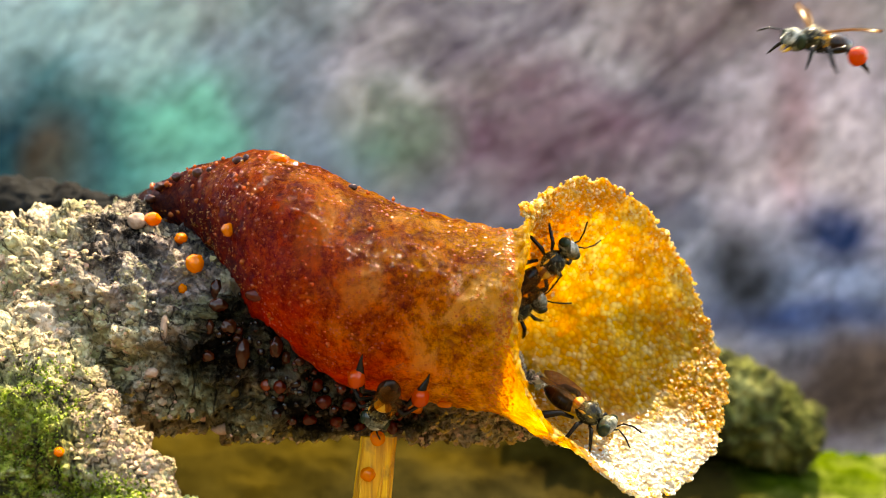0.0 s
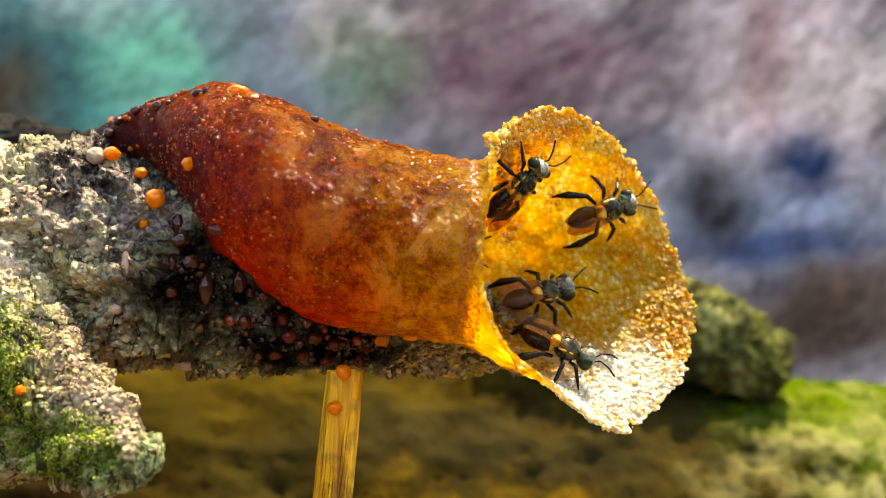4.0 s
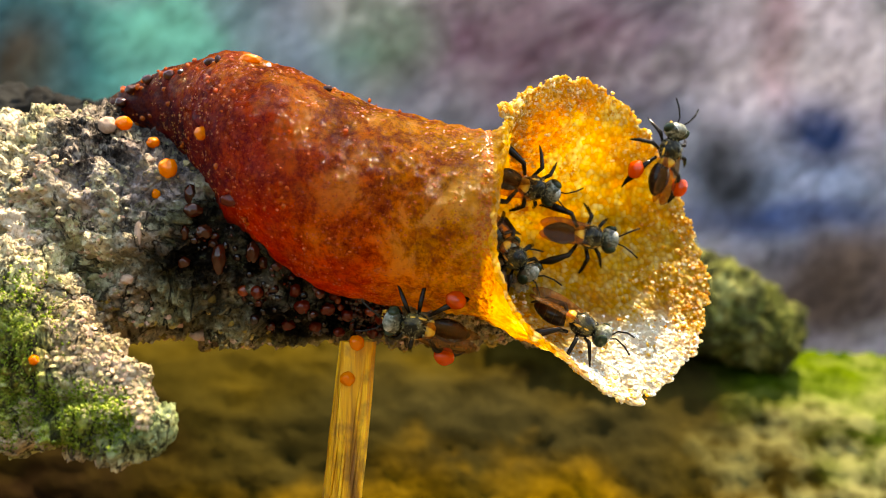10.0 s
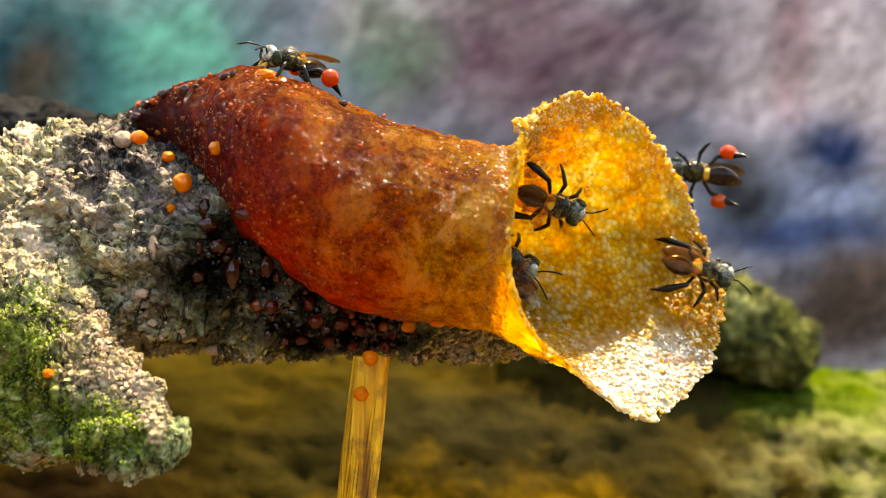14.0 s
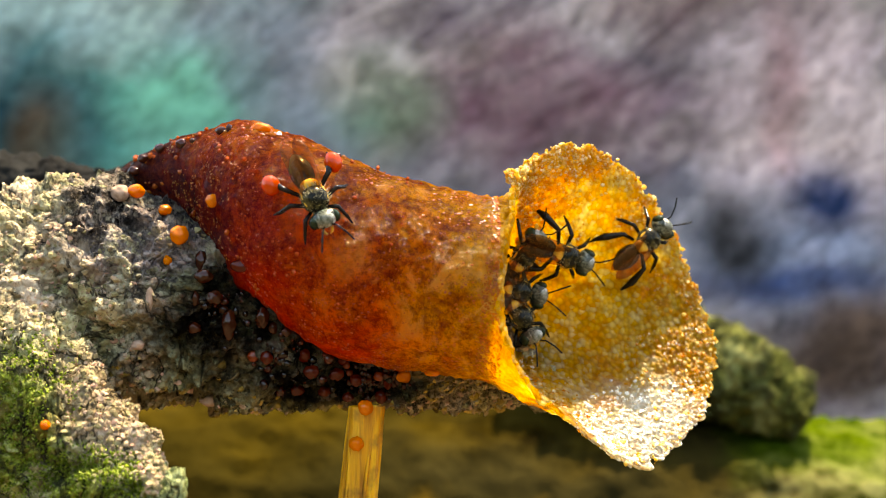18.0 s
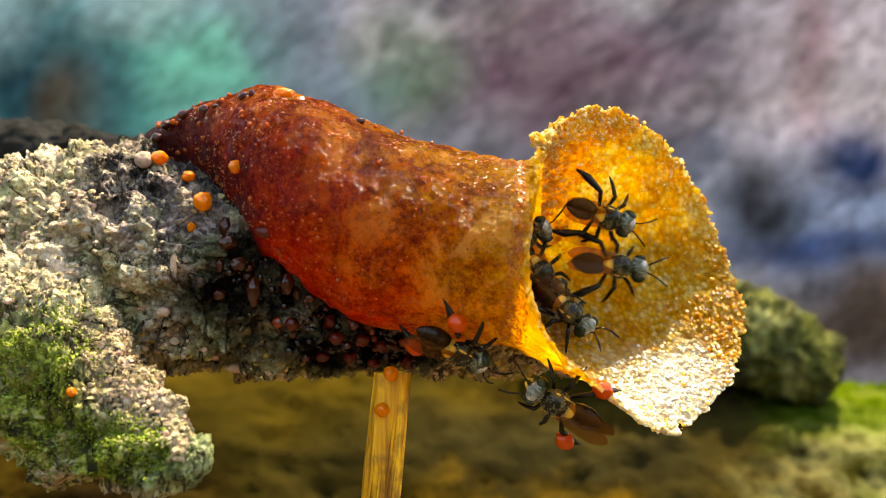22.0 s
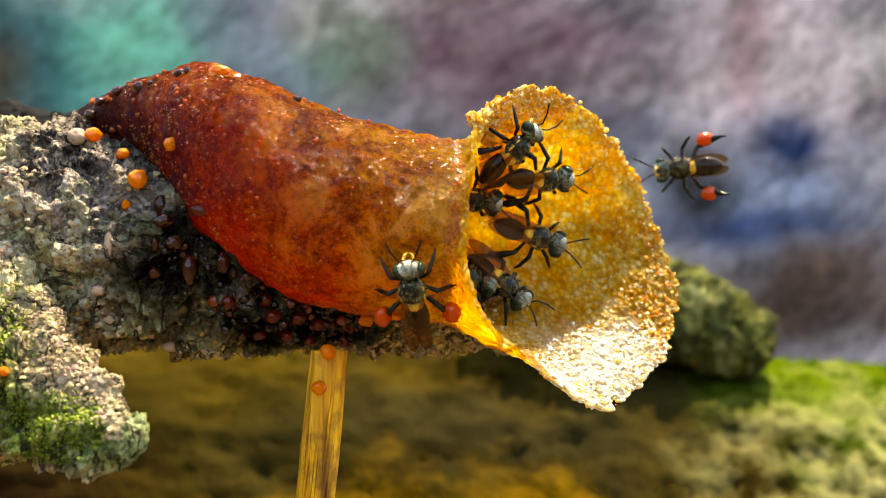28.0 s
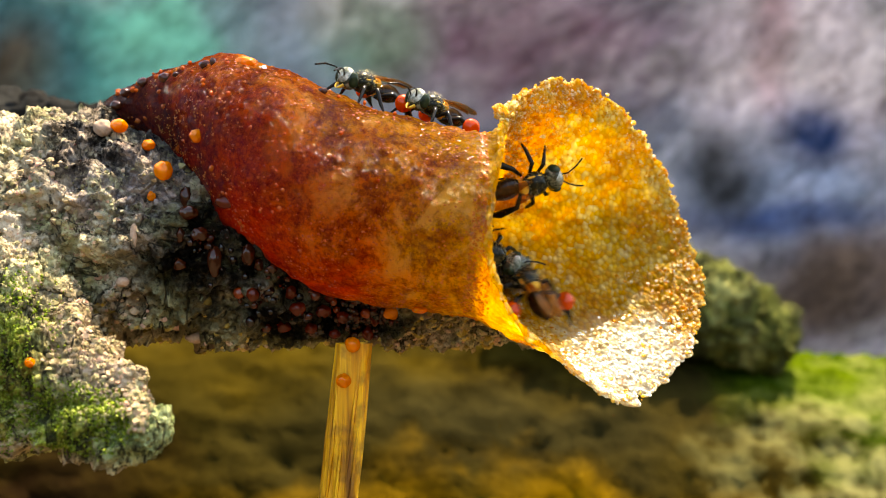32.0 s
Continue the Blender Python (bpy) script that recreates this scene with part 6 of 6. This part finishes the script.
        (8.2, 3.98, 66.36, -4.16, 153.7, 47.4, -29.6), (8.3, 5.03, 63, -5.04, 93.1, 34.1, -36), (8.43, 4.53, 62.96, -4.99, 2.6, 80.3, -102), (8.57, 4.03, 62.91, -4.94, 86.9, 145, 6.6),
        (8.7, 3.53, 62.86, -4.89, 60.4, -164.3, 20.9), (9, 2.64, 62.63, -4.4, 64, -160.9, 9.6), (9.5, 0.02, 62.62, -3.63, 64.2, -164.2, 9.4), (10, -1.52, 62.53, -3.35, 65.2, -169.1, 5.2),
        (10.5, -1.59, 68.97, -4.2, 96.2, -111.2, -0), (11, -1.18, 61.7, -1.97, -11.9, -150.3, 97.1), (11.5, -0.75, 60.46, -0.73, -14.3, -131.5, 99.6), (12, -0.61, 59.7, 1.16, 133, -68.8, -47.8),
        (12.5, -0.14, 59.66, 1.35, 110.6, -69.6, -26.1), (13, -0.08, 59.66, 1.71, 85.1, -30.5, -2.1), (13.5, 2.05, 69.14, 1.08, 90.3, -33.4, 9.9), (14, -0.19, 69.09, 2.43, 99.3, -5.5, -7.8),
        (32, -4.59, 69.54, 2.94, 91.9, 5.2, -6.6),
    ]),
    "forager_late": (True, [
        (0, 29.69, 61.53, 21.76, 19, 18.2, -51), (19.5, 23.68, 61.55, 15.82, 19.4, 25.5, -49.7), (19.75, 14.89, 61.39, 11.61, -8.2, 26.4, -102), (20, 6.1, 61.23, 7.4, -26, 8.2, -147.4),
        (20.3, 5.32, 61.72, 0.51, -11.2, 36.3, -112.1), (20.6, 5.63, 61.75, -5.16, -8.9, 36.1, -107.5), (21, 5.93, 62.88, -5.88, 107, 123.2, 36.1), (21.5, 5.01, 62.86, -5.93, 76.2, 153.4, 23.3),
        (22, 3.83, 62.71, -5.81, 62.2, -150.6, 14.1), (23, 4.7, 62.8, -5.52, 59.9, -149.5, 18.6), (23.5, 4.12, 62.85, -5.14, 59.6, -159.1, 20.9), (24, 3.2, 62.87, -4.65, 60.7, -166.5, 21.3),
        (24.33, 3.25, 62.82, -4.75, 76.8, 140.7, 1.3), (24.67, 3.3, 62.78, -4.85, 121.1, 84.3, 23.5), (25, 3.35, 62.74, -4.96, 104.8, 29.7, -16), (26, 2.93, 62.77, -5.06, 107.8, 22, -17.1),
        (26.5, 2.78, 62.78, -5.09, 109.5, 17.5, -17.6), (27, 1.43, 61.91, -3.37, 127, -19.9, -42.6), (27.5, 0.07, 61.04, -1.65, -11.2, -139.4, 90.6), (28.5, -0.24, 59.68, 1.29, 8.7, -99.4, 74.2),
        (29, 0.7, 61.53, 5.43, 22.7, -47.6, 63.5), (29.5, 0.16, 60.95, 4.79, -5.4, -54, 98.9), (30, -0.67, 62.51, 6.2, 2.5, -39.4, 100.3), (30.25, -1.18, 64.28, 6.25, -17.5, -32.5, 167.1),
        (30.5, -1.69, 66.06, 6.31, -19.4, -15.1, -137), (31, -1.03, 66.22, 7.03, -16.8, -11.3, -125.2), (32, -0.98, 66.16, 6.8, -17.8, -13.1, -128.7),
    ]),
    "forager_back": (True, [
        (0, -8.13, 73.09, 3.84, 69, -16.2, 180), (28, -0.63, 73.08, 3.53, -109.6, -153, 0), (29, -0.55, 73.08, 5.59, -109.4, -151.6, -0), (29.25, -1.07, 69.63, 5.86, 23.1, -30.6, -149),
        (29.5, -1.6, 66.17, 6.14, -17.4, -13.2, -126.6), (30, -3.03, 66.15, 7.37, -18.5, -9.5, -135.9), (30.5, -4.06, 66.12, 7.45, -18.8, -11.3, -136.1), (31, -4.78, 66.04, 7.8, -19.6, -12.1, -142),
        (31.5, -5.04, 66.09, 8.03, -19, -13.2, -136.5), (32, -4.62, 66.18, 8.02, -18.1, -9.4, -133.1),
    ]),
    "flyer_first": (True, [
        (0, 17.28, 61.14, 14.75, -27.5, 3.8, -151.7), (0.3, 21.73, 61.19, 16.36, -26.6, 3.8, -148.1), (0.7, 24.56, 61.33, 5.3, -23.1, 0.3, -135.5), (1, 19.49, 61.08, 1.53, -29.5, -13.3, -148),
        (1.5, 19.68, 61.15, 1.09, -27.5, -6.4, -146.1), (2, 26.21, 61.22, 2.16, -25.9, -6.5, -140.2), (32, 31.9, 61.27, 3.06, -24.8, -0.2, -140.3),
    ]),
    "flyer_land": (True, [
        (0, 27.84, 61.22, -0.4, -25.8, -6.4, -140.1), (8.6, 28.02, 61.24, -7, -25.5, -3.5, -140.7), (9, 13.68, 60.67, -6.78, -32.5, -17.2, -173.1), (9.2, 6.87, 61.14, -12.69, -27.7, -6.8, -146.6),
        (9.5, -8.37, 61.02, -11.2, -31, -17.2, -150.3), (10, -5.57, 61.18, -16.45, -27, -3.3, -146.1), (10.4, -7.44, 61.11, -10.23, -28.6, -10.2, -147.4), (10.6, -4.38, 61.22, -11.35, -25.4, -10.2, -136.2),
        (10.8, 1.61, 63.35, -7.26, -61.3, -25.5, -163.5), (11, 7.59, 65.48, -3.17, 85, -127.1, -0), (11.5, 6.37, 66.54, -4.59, -23.2, -34.7, 157.2), (11.9, 2.09, 67.82, -1.82, -38.5, -30.3, 167.2),
        (32, -1.74, 69.16, 0.96, -73.5, -21.7, 169.6),
    ]),
    "flyer_long": (True, [
        (0, 30.82, 61.4, 11.06, -19.7, 0.2, -126.7), (23.6, 26.8, 61.19, 3.75, -26.5, -10.6, -139.1), (24, 15.56, 60.9, 2.19, -41.3, -38.7, -152.4), (24.3, 2.63, 61.09, -7.55, -29.7, -21, -139),
        (24.5, -12.39, 61.17, -10.4, -27.2, -10.5, -141.8), (24.8, -1.98, 61.17, -11.99, -27.1, -10.5, -141.3), (25, 3.84, 61.17, -11.99, -27.1, -10.6, -141.3), (25.5, 21.39, 61.06, -11.31, -30, -14.3, -149.3),
        (26, 23.9, 61.13, 0.93, -27.6, 1.2, -151.3), (26.5, 31.39, 61.24, 0.85, -25.5, -0.4, -142.5), (29.2, 30.15, 61.19, -3.52, -26.5, -7.2, -141.9), (29.5, 21.03, 61.2, -3.76, -26.5, -7.1, -141.7),
        (30.1, 15.52, 61.21, -17.0, -25.6, -10.5, -136.5), (30.5, -2.11, 61, -7.32, -26.8, -28.5, -122.5), (30.8, 6.2, 61.1, -7.84, -28.2, -21, -134.2), (31, 9.73, 60.91, -6.24, -39.9, -36.6, -152.1),
        (31.5, 11.03, 65.48, -1.08, 90.5, -141.5, 0), (32, 4.34, 68, -2.49, -9.6, -46.6, 123.1),
    ]),
}


def motions():
    rng = random.Random(7)
    for name, ob in BEES.items():
        rows = [(t, pose(x * MM, y * MM, z * MM, a, b, c)) for t, x, y, z, a, b, c in BEE_ROWS[name][1]]
        walk(ob, rows)
        flights = [(a, b) for n, a, b in FLIGHTS if n == name]
        beat = 0
        for limb in ob.children:
            kind = limb.name.split(".")[0]
            if kind in ("foreleg", "middle_leg", "hind_leg"):
                rest, beat = limb.matrix_basis.copy(), beat + 1
                swing = 9.0 if kind != "hind_leg" else 5.0
                keys, t = [], 0.0
                while t < 32.01:
                    way = swing * math.sin(t * 5.1 + beat * 2.1 + rng.uniform(-0.3, 0.3))
                    keys.append((t, rest @ pose(0, 0, 0, 0, 0.3 * abs(way), way)))
                    t += 0.5
                walk(limb, keys)
            if kind == "wing" and flights:
                rest = limb.matrix_basis.copy()
                s = 1 if limb.location.y > 0 else -1
                keys = [(0.0, rest @ (pose(0, 0, 0, 0, 0, -70 * s) if flights[0][0] <= 0 else Matrix()))]
                for a, b in flights:
                    t = max(a, 0.1)
                    if a > 0:
                        keys.append((a - 0.2, rest))
                    up = True
                    while t < b:
                        keys.append((t, rest @ pose(0, 0, 0, (35 if up else -20) * s, 0, -70 * s)))
                        t, up = t + 0.1, not up
                    keys.append((min(b + 0.2, 31.9), rest))
                keys.append((32.0, rest))
                walk(limb, keys)


# Times at which a bee is on the wing.
FLIGHTS = [("flyer_first", 0, 32), ("flyer_land", 0.3, 10.9), ("flyer_long", 0.3, 31.4), ("forager_late", 0.3, 20.8), ("forager_fan", 28.8, 29.2)]

make_bees()
motions()
